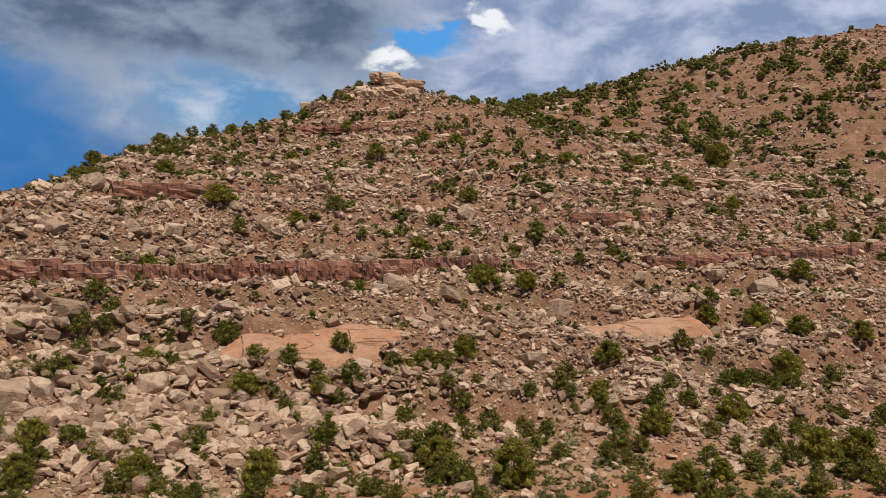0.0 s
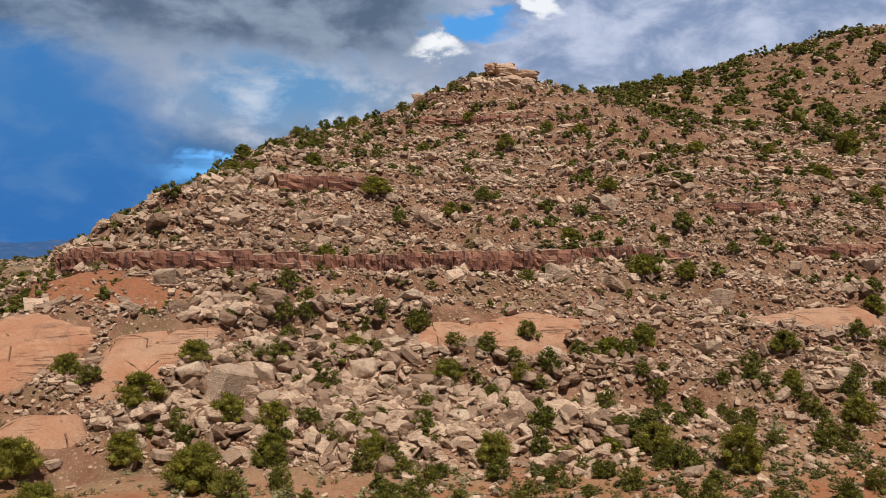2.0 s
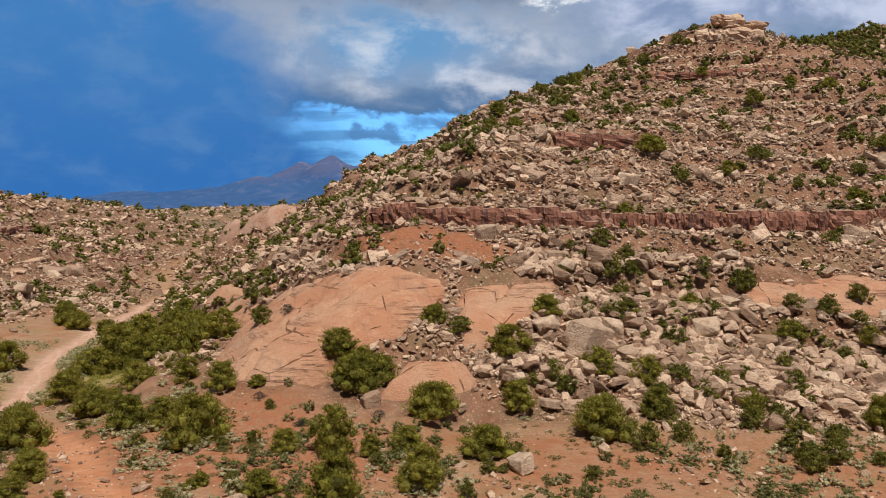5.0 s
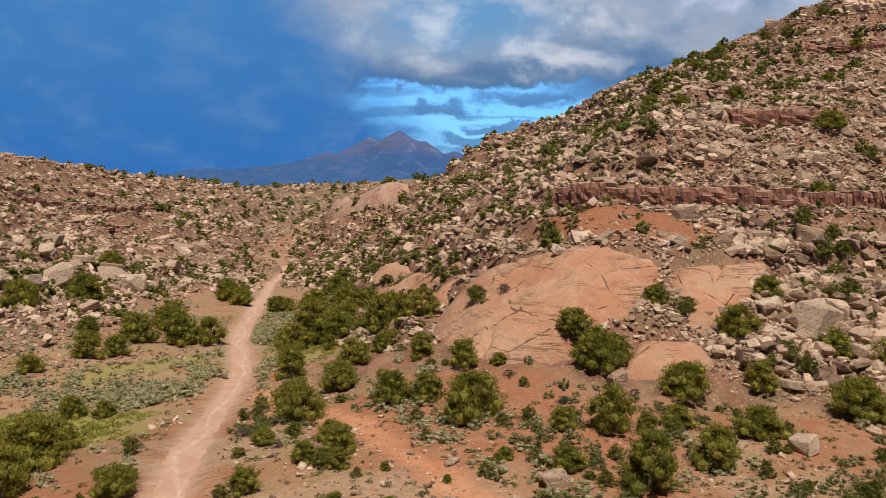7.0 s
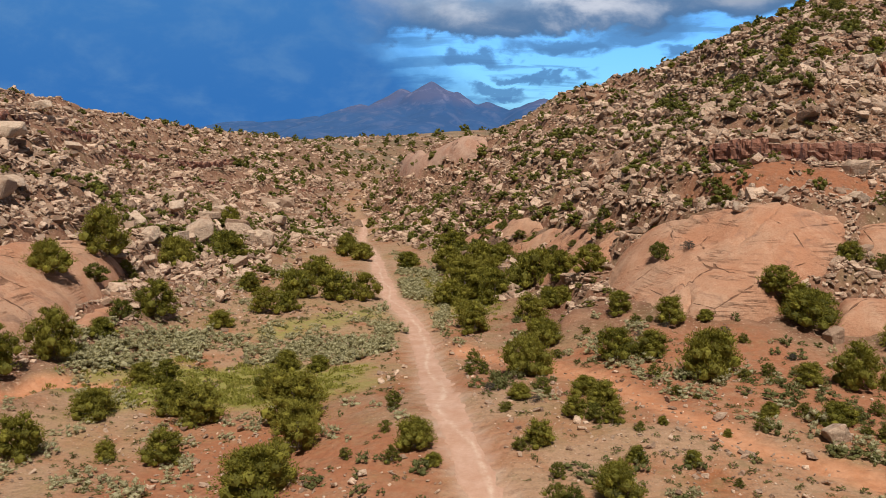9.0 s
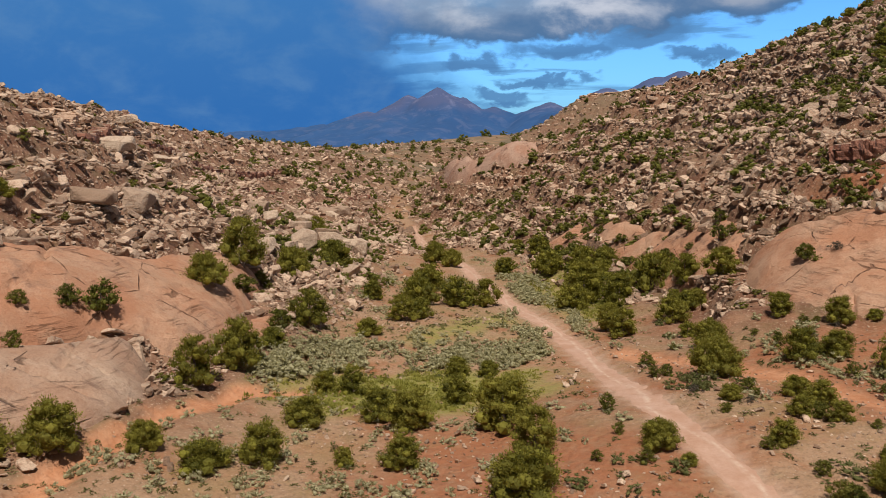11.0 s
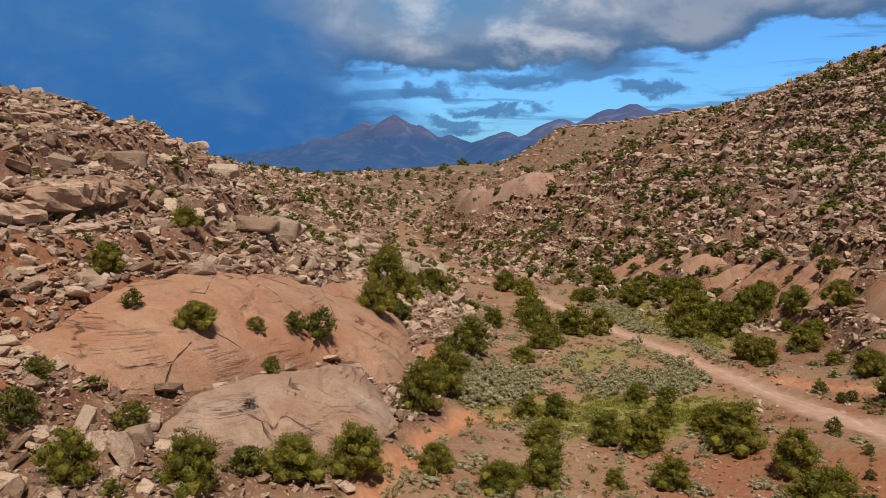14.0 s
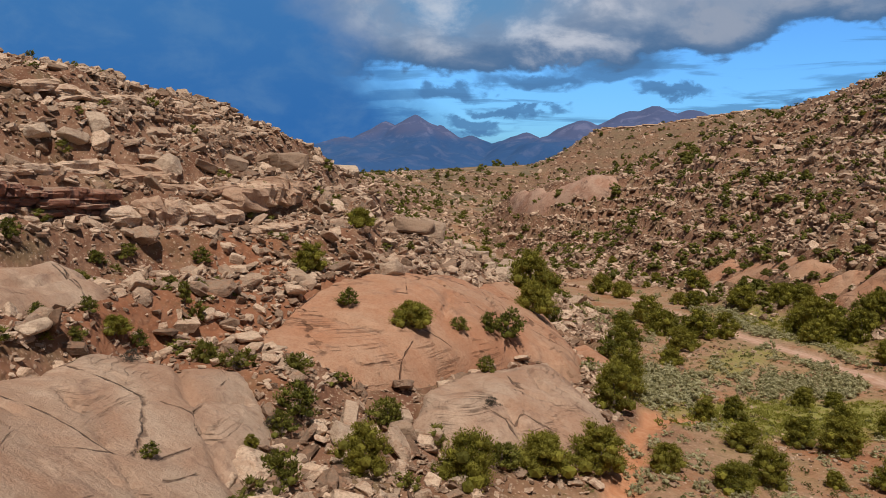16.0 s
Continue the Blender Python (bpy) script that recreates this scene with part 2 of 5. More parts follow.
def slickrock_material(name, warm, pale, band):
    """Bare sandstone: warm and pale washes, a few bedding lines, fine cracks and dark weather streaks."""
    k = Nodes(name, 0.88)
    broad, mid, grain = k.noise(0.16, 5, .6, .6), k.noise(0.7, 6, .68), k.noise(7.0, 5, .72)
    col = k.mix(k.span(broad, .40, .60), warm, pale)
    col = k.mix(k.span(mid, .50, .68, 0.0, .6), col, tuple(min(1, c * 1.22) for c in pale))
    col = k.mix(k.span(k.noise(1.9, 6, .72), .50, .66, 0.0, .5), col, band)
    beds = k.noise(1.0, 4, .6, .5, (0.12, 0.12, 3.2))
    where = k.span(k.noise(.22, 4, .6, .5), .50, .60)
    line = k.calc("MULTIPLY", where, k.span(k.calc("ABSOLUTE", k.calc("SUBTRACT", beds, .5)), .0, .022, 1.0, 0.0))
    col = k.mix(k.calc("MULTIPLY", line, .28), col, tuple(c * .5 for c in band))
    crack = k.cells(.16, "DISTANCE_TO_EDGE").outputs["Distance"]
    crack = k.calc("ADD", crack, k.calc("MULTIPLY", k.calc("SUBTRACT", k.noise(1.2, 4, .6), .5), .05))
    crack = k.calc("MULTIPLY", k.span(crack, .0, .008, 1.0, 0.0), k.span(k.noise(.35, 3), .47, .53))
    col = k.mix(k.calc("MULTIPLY", crack, .75), col, tuple(c * .3 for c in band))
    col = k.mix(k.span(grain, .46, .72, 0.0, .5), col, tuple(c * .6 for c in warm))
    col = k.mix(k.span(k.noise(0.5, 5, .65, 1.2, (1, 1, .25)), .57, .70, 0.0, .55), col, (.17, .10, .075))
    height = k.calc("ADD", k.calc("MULTIPLY", mid, 1.3), k.calc("ADD", k.calc("MULTIPLY", grain, .5), k.calc("MULTIPLY", k.calc("ADD", crack, k.calc("MULTIPLY", line, .6)), -.9)))
    return k.finish(col, height, .22, .9)


def ledge_material():
    k = Nodes("red_ledge_rock", 0.85)
    rnd = k.one()
    beds = k.noise(2.0, 4, .6, .2, (0.3, 0.3, 3.4))
    cracks = k.noise(1.3, 4, .6, .3, (1.6, 1.6, .16))
    col = k.mix(rnd, (.19, .078, .05), (.34, .155, .10))
    col = k.mix(k.span(beds, .5, .68, 0, .35), col, (.30, .15, .10))
    col = k.mix(k.span(cracks, .52, .62, 0, .85), col, (.085, .045, .04))
    # paler tops, the more a face points up
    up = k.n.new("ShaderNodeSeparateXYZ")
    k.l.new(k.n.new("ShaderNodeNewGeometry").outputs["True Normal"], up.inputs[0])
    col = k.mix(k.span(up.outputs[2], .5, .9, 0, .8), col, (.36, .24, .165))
    return k.finish(col, k.calc("ADD", k.calc("MULTIPLY", beds, .35), k.calc("ADD", k.calc("MULTIPLY", k.span(cracks, .5, .62), -.9), k.noise(6.0, 4, .7))), .16, .8)


def leaf_material(name, a, b, dry):
    k = Nodes(name, 0.75)
    col = k.mix(k.island(), a, b)
    col = k.mix(k.span(k.one(), .1, .9, 0, .55), col, dry)
    col = k.mix(k.span(k.noise(2.5, 3), .35, .7, 0, .4), col, tuple(c * .5 for c in a))
    m = k.finish(col)
    thin, blend = k.n.new("ShaderNodeBsdfTranslucent"), k.n.new("ShaderNodeMixShader")
    k.put(k.mix(1.0, col, (1.0, 1.0, .55), "MULTIPLY"), thin.inputs[0])
    blend.inputs[0].default_value = .38
    k.l.new(k.b.outputs[0], blend.inputs[1]), k.l.new(thin.outputs[0], blend.inputs[2])
    k.l.new(blend.outputs[0], k.n["Material Output"].inputs[0])
    return m


def bark_material():
    k = Nodes("juniper_bark", 0.95)
    col = k.mix(k.noise(6, 5, .7, 0, (3, 3, .5)), (.10, .07, .05), (.26, .2, .16))
    return k.finish(col, k.noise(9, 4, .7, 0, (3, 3, .4)), .04, .8)


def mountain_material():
    k = Nodes("mountain_forest_talus_and_haze", 1.0)
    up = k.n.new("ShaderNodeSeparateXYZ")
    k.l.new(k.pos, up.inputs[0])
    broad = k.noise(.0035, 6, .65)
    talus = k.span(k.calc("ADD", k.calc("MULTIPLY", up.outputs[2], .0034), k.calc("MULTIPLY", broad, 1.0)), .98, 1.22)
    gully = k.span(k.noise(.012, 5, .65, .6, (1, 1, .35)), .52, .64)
    # distance haze is put into the colours: forest and talus are blued
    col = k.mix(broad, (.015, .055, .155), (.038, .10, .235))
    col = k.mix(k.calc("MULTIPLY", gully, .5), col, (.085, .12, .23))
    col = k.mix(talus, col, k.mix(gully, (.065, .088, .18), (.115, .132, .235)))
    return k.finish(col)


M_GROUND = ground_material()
M_TRACK = track_material()
M_ROCK = rock_material("scree_rock", (.645, .465, .33), (.155, .092, .058), (.34, .185, .11))
M_BOULDER = rock_material("boulder_rock", (.60, .45, .325), (.30, .195, .128), (.30, .18, .115), True)
M_SLICK = slickrock_material("slickrock_pink", (.41, .195, .108), (.44, .262, .165), (.34, .15, .08))
M_SLICK_PALE = slickrock_material("slickrock_pale", (.38, .225, .145), (.44, .31, .22), (.33, .185, .115))
M_SLICK_RED = slickrock_material("slickrock_red", (.37, .20, .13), (.43, .28, .20), (.27, .12, .075))
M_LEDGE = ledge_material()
M_TANLEDGE = rock_material("tan_ledge_rock", (.66, .48, .34), (.44, .275, .18), (.33, .175, .11), True)
M_JUNIPER = leaf_material("juniper_leaf", (.062, .064, .010), (.32, .292, .04), (.31, .27, .044))
M_DARKLEAF = leaf_material("shrub_leaf", (.05, .056, .011), (.21, .208, .033), (.225, .20, .04))
M_SAGE = leaf_material("sage_leaf", (.28, .255, .135), (.58, .53, .34), (.45, .40, .19))
M_WEED = leaf_material("weed_leaf", (.10, .11, .03), (.2, .19, .07), (.2, .18, .06))
M_EDGE = leaf_material("rabbitbrush_leaf", (.16, .165, .016), (.31, .31, .04), (.27, .25, .04))
M_DEAD = leaf_material("dead_twig", (.07, .06, .05), (.16, .14, .115), (.12, .1, .08))
M_GRASS = leaf_material("meadow_grass", (.25, .25, .04), (.42, .40, .09), (.40, .34, .09))
M_DRY = leaf_material("dry_grass", (.38, .29, .14), (.56, .45, .25), (.44, .36, .16))
M_BARK = bark_material()
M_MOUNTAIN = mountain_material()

# ---- plan of the ground: breaklines in metres (x east, y north, z up) ----
LINES = {
    "road_bench": [(60, 14, 12.4), (0, -1.5, 12.9), (-45, -12, 13.5), (-95, -33, 14.8), (-150, -56, 16.5)],
    "bank_edge": [(60, 17, 12.7), (0, 2.8, 12.9), (-45.6, -7.8, 13.6), (-95.9, -28.4, 14.9), (-150, -51, 16.4)],
    "road_back": [(60, -30, 13), (-45, -50, 14), (-130, -85, 16)],
    "bank_foot": [(60, 36, 2.5), (0, 20, 1.7), (-45, 9, 1.7), (-70, 1, 1.8), (-92, -5, 1.7), (-108, -11, 3.8)],
    "valley_floor": [(45, 48, 1.2), (-12, 42, 0.3), (-45, 32, 0.5), (-66, 27, 0.3), (-84, 34, -2.4), (-88, 50, -1.6), (-90, 74, -2), (-106, 108, -3.4), (-123, 146, -7.1), (-140, 188, -8.8), (-158, 222, -5.4), (-170, 262, -3.4), (-184, 320, -3), (-188, 380, -1.4), (-192, 450, 3)],
    "toe_right": [(45, 64, 3.9), (10, 59, 2.6), (-17, 53, 1.5), (-38, 49, 1.5), (-57, 51, 2.9), (-66, 63, 0.7), (-76, 86, 0.9), (-96, 122, -2.2), (-115, 158, -2.2)],
    "bench_right": [(45, 80, 10.1), (10, 77, 8.6), (-19, 73, 10.9), (-34, 66, 9.4), (-50, 63, 10.8), (-63, 78, 9.3)],
    "red_ledge": [(45, 98, 19.2), (12, 92, 16.1), (-9.7, 85.8, 14.9), (-28, 78, 14.2), (-45.5, 70.3, 12.7), (-56, 84, 16.3)],
    "upper_ledge": [(60, 108, 24), (34, 104, 24.3), (12.7, 98, 21.4)],
    "crest_right": [(-47, 91.5, 23), (-39, 116, 32.9), (-34, 139, 38.2), (-20, 143, 43.7), (-13, 147, 49.7), (-6, 148.5, 48.9), (0, 151, 47.4), (12, 160, 46.8)],
    "flank_west": [(-77, 91, 5.3), (-66, 112, 16.5), (-60, 143.5, 29), (-84.6, 131, 11.3)],
    "back_hill": [(50, 238, 67.8), (72.5, 203, 71.3), (125, 190, 76.3), (80, 140, 42.8), (90, 105, 26.9)],
    "north_west": [(-70, 190, 27), (-25, 200, 45.6), (-20, 255, 53.8), (-60, 260, 38.1), (-105, 240, 19)],
    "bend_top": [(-100, 195, 15), (-118, 203, 13.2), (-134, 215, 10.5), (-150, 240, 8)],
    "bend_foot": [(-108, 184, 2), (-126, 188, -3), (-141, 203, -5), (-156, 236, -2.1)],
    "toe_left": [(-100, 4, -0.1), (-98, 18, -0.1), (-99.5, 31, -0.3), (-103, 44, 0.4), (-108, 62, 0.5), (-116, 92, -0.9), (-128, 125, -2.3), (-149, 165, -3), (-166, 205, -3.7)],
    "mid_left": [(-112, -6, 4.2), (-115, 12, 4.9), (-115, 27, 8.3), (-117, 45, 8.5), (-123, 75, 4.9), (-136, 108, 2.9), (-156, 160, -1), (-176, 212, 1.2), (-184, 242, 1.1)],
    "ledge_left": [(-126, -5, 10.4), (-129, 12, 11), (-127.5, 19, 11.6), (-126, 26, 13.1), (-125, 36, 13.8), (-127, 50, 13.5), (-134, 66, 12.6), (-142, 82, 11.3), (-149, 99, 10.7), (-164, 132, 8.1), (-172, 152, 7.5), (-186, 195, 7), (-199, 226, 6.2), (-215, 262, 8.5)],
    "crest_left": [(-148, 2, 24), (-146, 22, 24.2), (-144, 42, 23.2), (-146, 58, 21.1), (-150, 78, 19), (-158, 98, 17.8), (-178, 130, 17), (-192, 160, 17.4), (-202, 195, 14), (-220, 240, 14.9), (-245, 285, 16.4), (-258, 340, 14.9)],
    "rim_left": [(-163, 86, 22), (-171, 100, 22.2), (-183, 122, 22.2), (-195, 142, 21.8), (-205, 163, 21), (-215, 190, 19.4), (-227, 222, 18), (-240, 255, 17)],
    "plateau_left": [(-215, -20, 28), (-225, 60, 23), (-270, 150, 14), (-300, 250, 8.9)],
    "behind_left": [(-205, 110, 20), (-228, 160, 17.5), (-246, 210, 15), (-275, 285, 12.3), (-290, 350, 11.4)],
    "bend_back": [(-95, 222, 19), (-115, 228, 13), (-135, 245, 7)],
    "mesa": [(-152, 555, 45), (-100, 558, 51), (-40, 560, 60), (80, 570, 70)],
    "mesa_west": [(-180, 545, 25), (-195, 610, 22), (-235, 570, 18.9)],
    "mesa_foot": [(-215, 437, 12), (-192, 500, 17), (-150, 480, 17), (-90, 470, 22.1), (-160, 412, 4.1), (-120, 380, 12), (-90, 340, 20), (-115, 264, 16.9), (-140, 300, 6)],
    "brow_left": [(-136, -5, 17.3), (-135, 12, 15.7), (-132.5, 21, 16.7), (-131.5, 34, 17), (-133, 45, 18), (-137, 58, 18), (-143, 72, 17.9)],
    "flank_mid": [(-58, 98, 17.7), (-66, 106, 15.7), (-80, 126, 11), (-98, 158, 10.1)],
    "flank_top": [(-51, 84, 18.4), (-55, 110, 22.2), (-54, 132, 30.3), (-66, 150, 24.3), (-82, 172, 25.7)],
    "face_right": [(-45, 82, 21.8), (-27, 86, 19.3), (-2, 103, 23.2), (20, 112, 28.6), (48, 127, 32.6)],
    "face_upper": [(-28, 110, 28.8), (-17, 130, 36.8), (-4, 118, 30.5), (10, 126, 35.3), (18, 140, 39.1), (39, 144, 38.1), (50, 172, 51.6)],
}


def value_noise(x, y, seed=0):
    """Smooth lattice noise, -1 to 1."""
    x, y = np.asarray(x, float), np.asarray(y, float)
    ix, iy = np.floor(x).astype(np.int64), np.floor(y).astype(np.int64)
    fx, fy = x - ix, y - iy
    fx, fy = fx * fx * (3 - 2 * fx), fy * fy * (3 - 2 * fy)

    def h(a, b):
        n = (a * 374761393 + b * 668265263 + seed * 974634777) & 0x7FFFFFFF
        n = ((n ^ (n >> 13)) * 1274126177) & 0x7FFFFFFF
        return ((n ^ (n >> 16)) & 0xFFFF) / 32767.5 - 1

    a, b, c, d = h(ix, iy), h(ix + 1, iy), h(ix, iy + 1), h(ix + 1, iy + 1)
    return (a * (1 - fx) + b * fx) * (1 - fy) + (c * (1 - fx) + d * fx) * fy


def fbm(x, y, size, octaves=4, seed=0):
    total, gain = 0, 1
    for k in range(octaves):
        total = total + gain * value_noise(np.asarray(x) / size + 17.3 * k, np.asarray(y) / size - 9.1 * k, seed + k)
        size, gain = size / 2.03, gain * 0.5
    return total


def along(points, step):
    """Points at even steps along a line."""
    p = np.array(points, float)
    out = [p[0]]
    for a, b in zip(p[:-1], p[1:]):
        n = max(1, int(round(np.linalg.norm(b - a) / step)))
        out += [a + (b - a) * k / n for k in range(1, n + 1)]
    return np.array(out)


KNOTS = np.vstack([along(v, 14 if n not in ("mesa", "mesa_foot", "plateau_left", "road_back") else 40) for n, v in LINES.items()])
SOFT = 5.0


def solve_ground():
    p = KNOTS[:, :2]
    n = len(p)
    r = np.sqrt(((p[:, None] - p[None]) ** 2).sum(-1) + SOFT ** 2)
    a = np.zeros((n + 3, n + 3))
    a[:n, :n] = r + np.eye(n) * -0.4
    a[:n, n], a[:n, n + 1:] = 1, p / 100
    a[n, :n], a[n + 1:, :n] = 1, (p / 100).T
    return np.linalg.solve(a, np.append(KNOTS[:, 2], [0, 0, 0]))


WEIGHTS = solve_ground()


def smooth(e0, e1, v):
    u = np.clip((v - e0) / (e1 - e0), 0, 1)
    return u * u * (3 - 2 * u)


def line_distance(x, y, points):
    """Distance to a line on the plan."""
    x, y = np.asarray(x, float), np.asarray(y, float)
    best = np.full(x.shape, 1e9)
    for (ax, ay, *_), (bx, by, *_) in zip(points[:-1], points[1:]):
        dx, dy = bx - ax, by - ay
        u = np.clip(((x - ax) * dx + (y - ay) * dy) / (dx * dx + dy * dy), 0, 1)
        best = np.minimum(best, np.hypot(x - ax - u * dx, y - ay - u * dy))
    return best


TRAIL = [(-50, -2), (-57, 10), (-62, 17.5), (-67, 27.5), (-70, 34), (-73.8, 43), (-79.3, 56), (-87.5, 70), (-96, 88), (-106, 110), (-124, 147), (-139, 183), (-145, 196)]
SIDE_TRAIL = [(-72, 46), (-64.5, 40), (-58.6, 34.6), (-51.5, 28), (-40, 24), (-20, 26), (20, 34)]
WASH = [(-94, 2), (-97, 11), (-96.6, 15), (-96.6, 21), (-95.5, 28.5), (-90, 35)]


def exact_ground(x, y):
    q = np.stack([x.ravel(), y.ravel()], 1)
    z = np.empty(len(q))
    for i in range(0, len(q), 20000):
        c = q[i:i + 20000]
        r = np.sqrt((c[:, None, 0] - KNOTS[None, :, 0]) ** 2 + (c[:, None, 1] - KNOTS[None, :, 1]) ** 2 + SOFT ** 2)
        z[i:i + 20000] = r @ WEIGHTS[:-3] + WEIGHTS[-3] + c @ WEIGHTS[-2:] / 100
    return z.reshape(x.shape)


# the large form on an even lattice, read by interpolation
LX, LY, LS = -400.0, -300.0, 2.5
LATTICE = exact_ground(*np.meshgrid(LX + LS * np.arange(290), LY + LS * np.arange(430)))
LATTICE_DY, LATTICE_DX = np.gradient(LATTICE, LS)


def sample(grid, x, y):
    u, v = np.clip((x - LX) / LS, 0, grid.shape[1] - 1.001), np.clip((y - LY) / LS, 0, grid.shape[0] - 1.001)
    i, j = u.astype(int), v.astype(int)
    u, v = u - i, v - j
    return (grid[j, i] * (1 - u) + grid[j, i + 1] * u) * (1 - v) + (grid[j + 1, i] * (1 - u) + grid[j + 1, i + 1] * u) * v


def base_ground(x, y):
    """The large form of the land, with no small relief."""
    x, y = np.asarray(x, float), np.asarray(y, float)
    z = sample(LATTICE, x, y)
    far = np.maximum(np.maximum(-x - 300, x - 110) / 160, np.maximum(y - 590, -y - 70) / 160)
    w = smooth(0.0, 1.0, far)
    plain = -6 + 7 * fbm(x, y, 260, 4, 5)
    away = smooth(60, 700, x + 0.25 * y) * 46
    return z * (1 - w) + (plain + away) * w


def slope_rough(x, y):
    """How rocky the ground is, 0 on the flats and 1 on the slopes, and the slope's two parts."""
    x, y = np.asarray(x, float), np.asarray(y, float)
    gx, gy = sample(LATTICE_DX, x, y), sample(LATTICE_DY, x, y)
    return smooth(0.10, 0.34, np.hypot(gx, gy)), gx, gy


def flank_slabs(n):
    """Outlines of tilted slabs side by side on the valley's flank, between an upper and a lower line."""
    upper, lower = [(-60.5, 69.5), (-66, 79), (-75, 91), (-85, 114)], [(-65, 62.5), (-74.5, 77.5), (-80.5, 92), (-92, 112)]
    r = random.Random(12)

    def at(line, f):
        f = min(max(f, 0), .999) * (len(line) - 1)
        (ax, ay), (bx, by) = line[int(f)], line[int(f) + 1]
        return ax + (bx - ax) * (f % 1), ay + (by - ay) * (f % 1)

    out = []
    for k in range(n):
        a, b = (k + r.uniform(.02, .06)) / n, (k + r.uniform(.93, .99)) / n
        (ax, ay), (bx, by), (cx, cy), (dx, dy) = at(upper, a), at(upper, b), at(lower, b + .01), at(lower, a + .01)
        g, h = r.uniform(.0, .16), r.uniform(.0, .1)
        out.append([(ax + (dx - ax) * g, ay + (dy - ay) * g), (bx + (cx - bx) * g, by + (cy - by) * g),
                    (cx + (bx - cx) * h, cy + (by - cy) * h), (dx + (ax - dx) * h, dy + (ay - dy) * h)])
    return out


FLANK = flank_slabs(9)

# bare sandstone outcrops: label, tone, rise, roundness of the rim, seed, outline on the plan, cracks
OUTCROPS = [
    ("large pinkish bare sandstone slab sloping to the valley floor", "pink", 1.0, 1.1, 101,
     [(-58.5, 66.5), (-51.5, 61.8), (-46.6, 61.6), (-42.9, 62), (-43.6, 57), (-45.5, 53.5), (-49, 49.8), (-54, 48), (-58, 50), (-61, 55), (-62.5, 61), (-61.5, 65)],
     [[(-47.5, 62), (-50, 57.5), (-51.5, 56)], [(-55.5, 47), (-55, 50), (-55.4, 51.5)], [(-57, 62), (-53, 60)]]),
    ("pale pink sandstone slab beside the large one", "pink", .8, .8, 111, [(-42.1, 62), (-38, 64), (-34, 65), (-35.5, 59), (-38.5, 55.8), (-41.3, 55)], [[(-37.6, 64), (-38.6, 60)]]),
    ("low pinkish sandstone hump under juniper bushes", "pink", .9, .9, 115, [(-45, 48), (-44.2, 52), (-40.3, 53.5), (-38.6, 51.5), (-41, 48)], []),
    ("smooth pale sandstone face showing through rock debris", "pink", .7, .9, 121, [(-19, 65.2), (-17, 70.5), (-8.5, 75), (-.5, 74), (-4, 70.4), (-11, 66.2)], [[(-14, 72), (-12.5, 66)]]),
    ("smooth sandstone patch on the boulder slope", "pink", .5, .6, 125, [(12, 77.5), (14, 80), (25, 82), (26, 79.5), (18, 77.5)], []),
    ("tall rounded pink sandstone dome above the wash", "pink", 1.6, 1.2, 131,
     [(-119, 19.5), (-117.5, 24), (-115, 30), (-112, 37), (-112, 50.5), (-108.6, 51.5), (-105.5, 46.5), (-103.3, 40), (-101.6, 36), (-101.4, 30), (-105, 27.5), (-108, 21.8), (-110.5, 14.5), (-112.5, 12), (-119, 10.5)],
     [[(-114.5, 31), (-111, 27), (-110, 22)], [(-118, 17), (-113, 16.5)]]),
    ("low rounded pink sandstone knob by the wash", "pink", 1.2, .8, 155, [(-104, 41.5), (-102.8, 45), (-99.6, 42), (-98.4, 36.5), (-100.8, 35)], []),
    ("broad pale cracked sandstone hump beside the wash", "pale", 1.8, 1.1, 141,
     [(-108.5, 10.5), (-108.3, 15), (-107, 21), (-104, 26.8), (-101, 25), (-98.6, 21.5), (-98.3, 16.5), (-101.5, 12.5), (-104.5, 9)],
     [[(-107, 13), (-104, 14.5), (-102, 12)], [(-105, 24), (-102.5, 19)], [(-104, 17), (-100, 18)]]),
    ("large cream sandstone dome with dark vertical cracks", "pale", .75, 1.0, 151,
     [(-121, -3), (-120.7, 2), (-118.5, 4.8), (-116.5, 7), (-113.8, 4), (-112.5, 1), (-111.2, -4.6), (-112, -10), (-113.5, -16), (-120, -16), (-121.5, -9)],
     [[(-119, 4), (-116, .5), (-112, -3)], [(-116, .5), (-115, 4)], [(-119, -4), (-112, -8)]]),
    ("flat pale bed of sandstone under the ledge", "pale", .7, .5, 157, [(-129, -6), (-128.5, 6), (-125.3, 7.5), (-124, 5.5), (-124.5, -6)], [[(-126.5, -6), (-126.3, 7)]]),
    ("pinkish sandstone cliff at the bend of the valley", "red", 2.2, .8, 171,
     [(-148, 236), (-141, 227), (-131, 211.5), (-117.7, 206.5), (-108, 204), (-112, 196), (-116.6, 196.5), (-135.5, 207.5), (-143, 220)],
     [[(-138, 222), (-134, 209)], [(-128, 210), (-127, 201)], [(-122, 208), (-121, 198)], [(-116, 206), (-115, 197)]]),
] + [("tilted pale sandstone slab at the valley side", "pink", .85, .7, 161 + k, outline, []) for k, outline in enumerate(FLANK)]


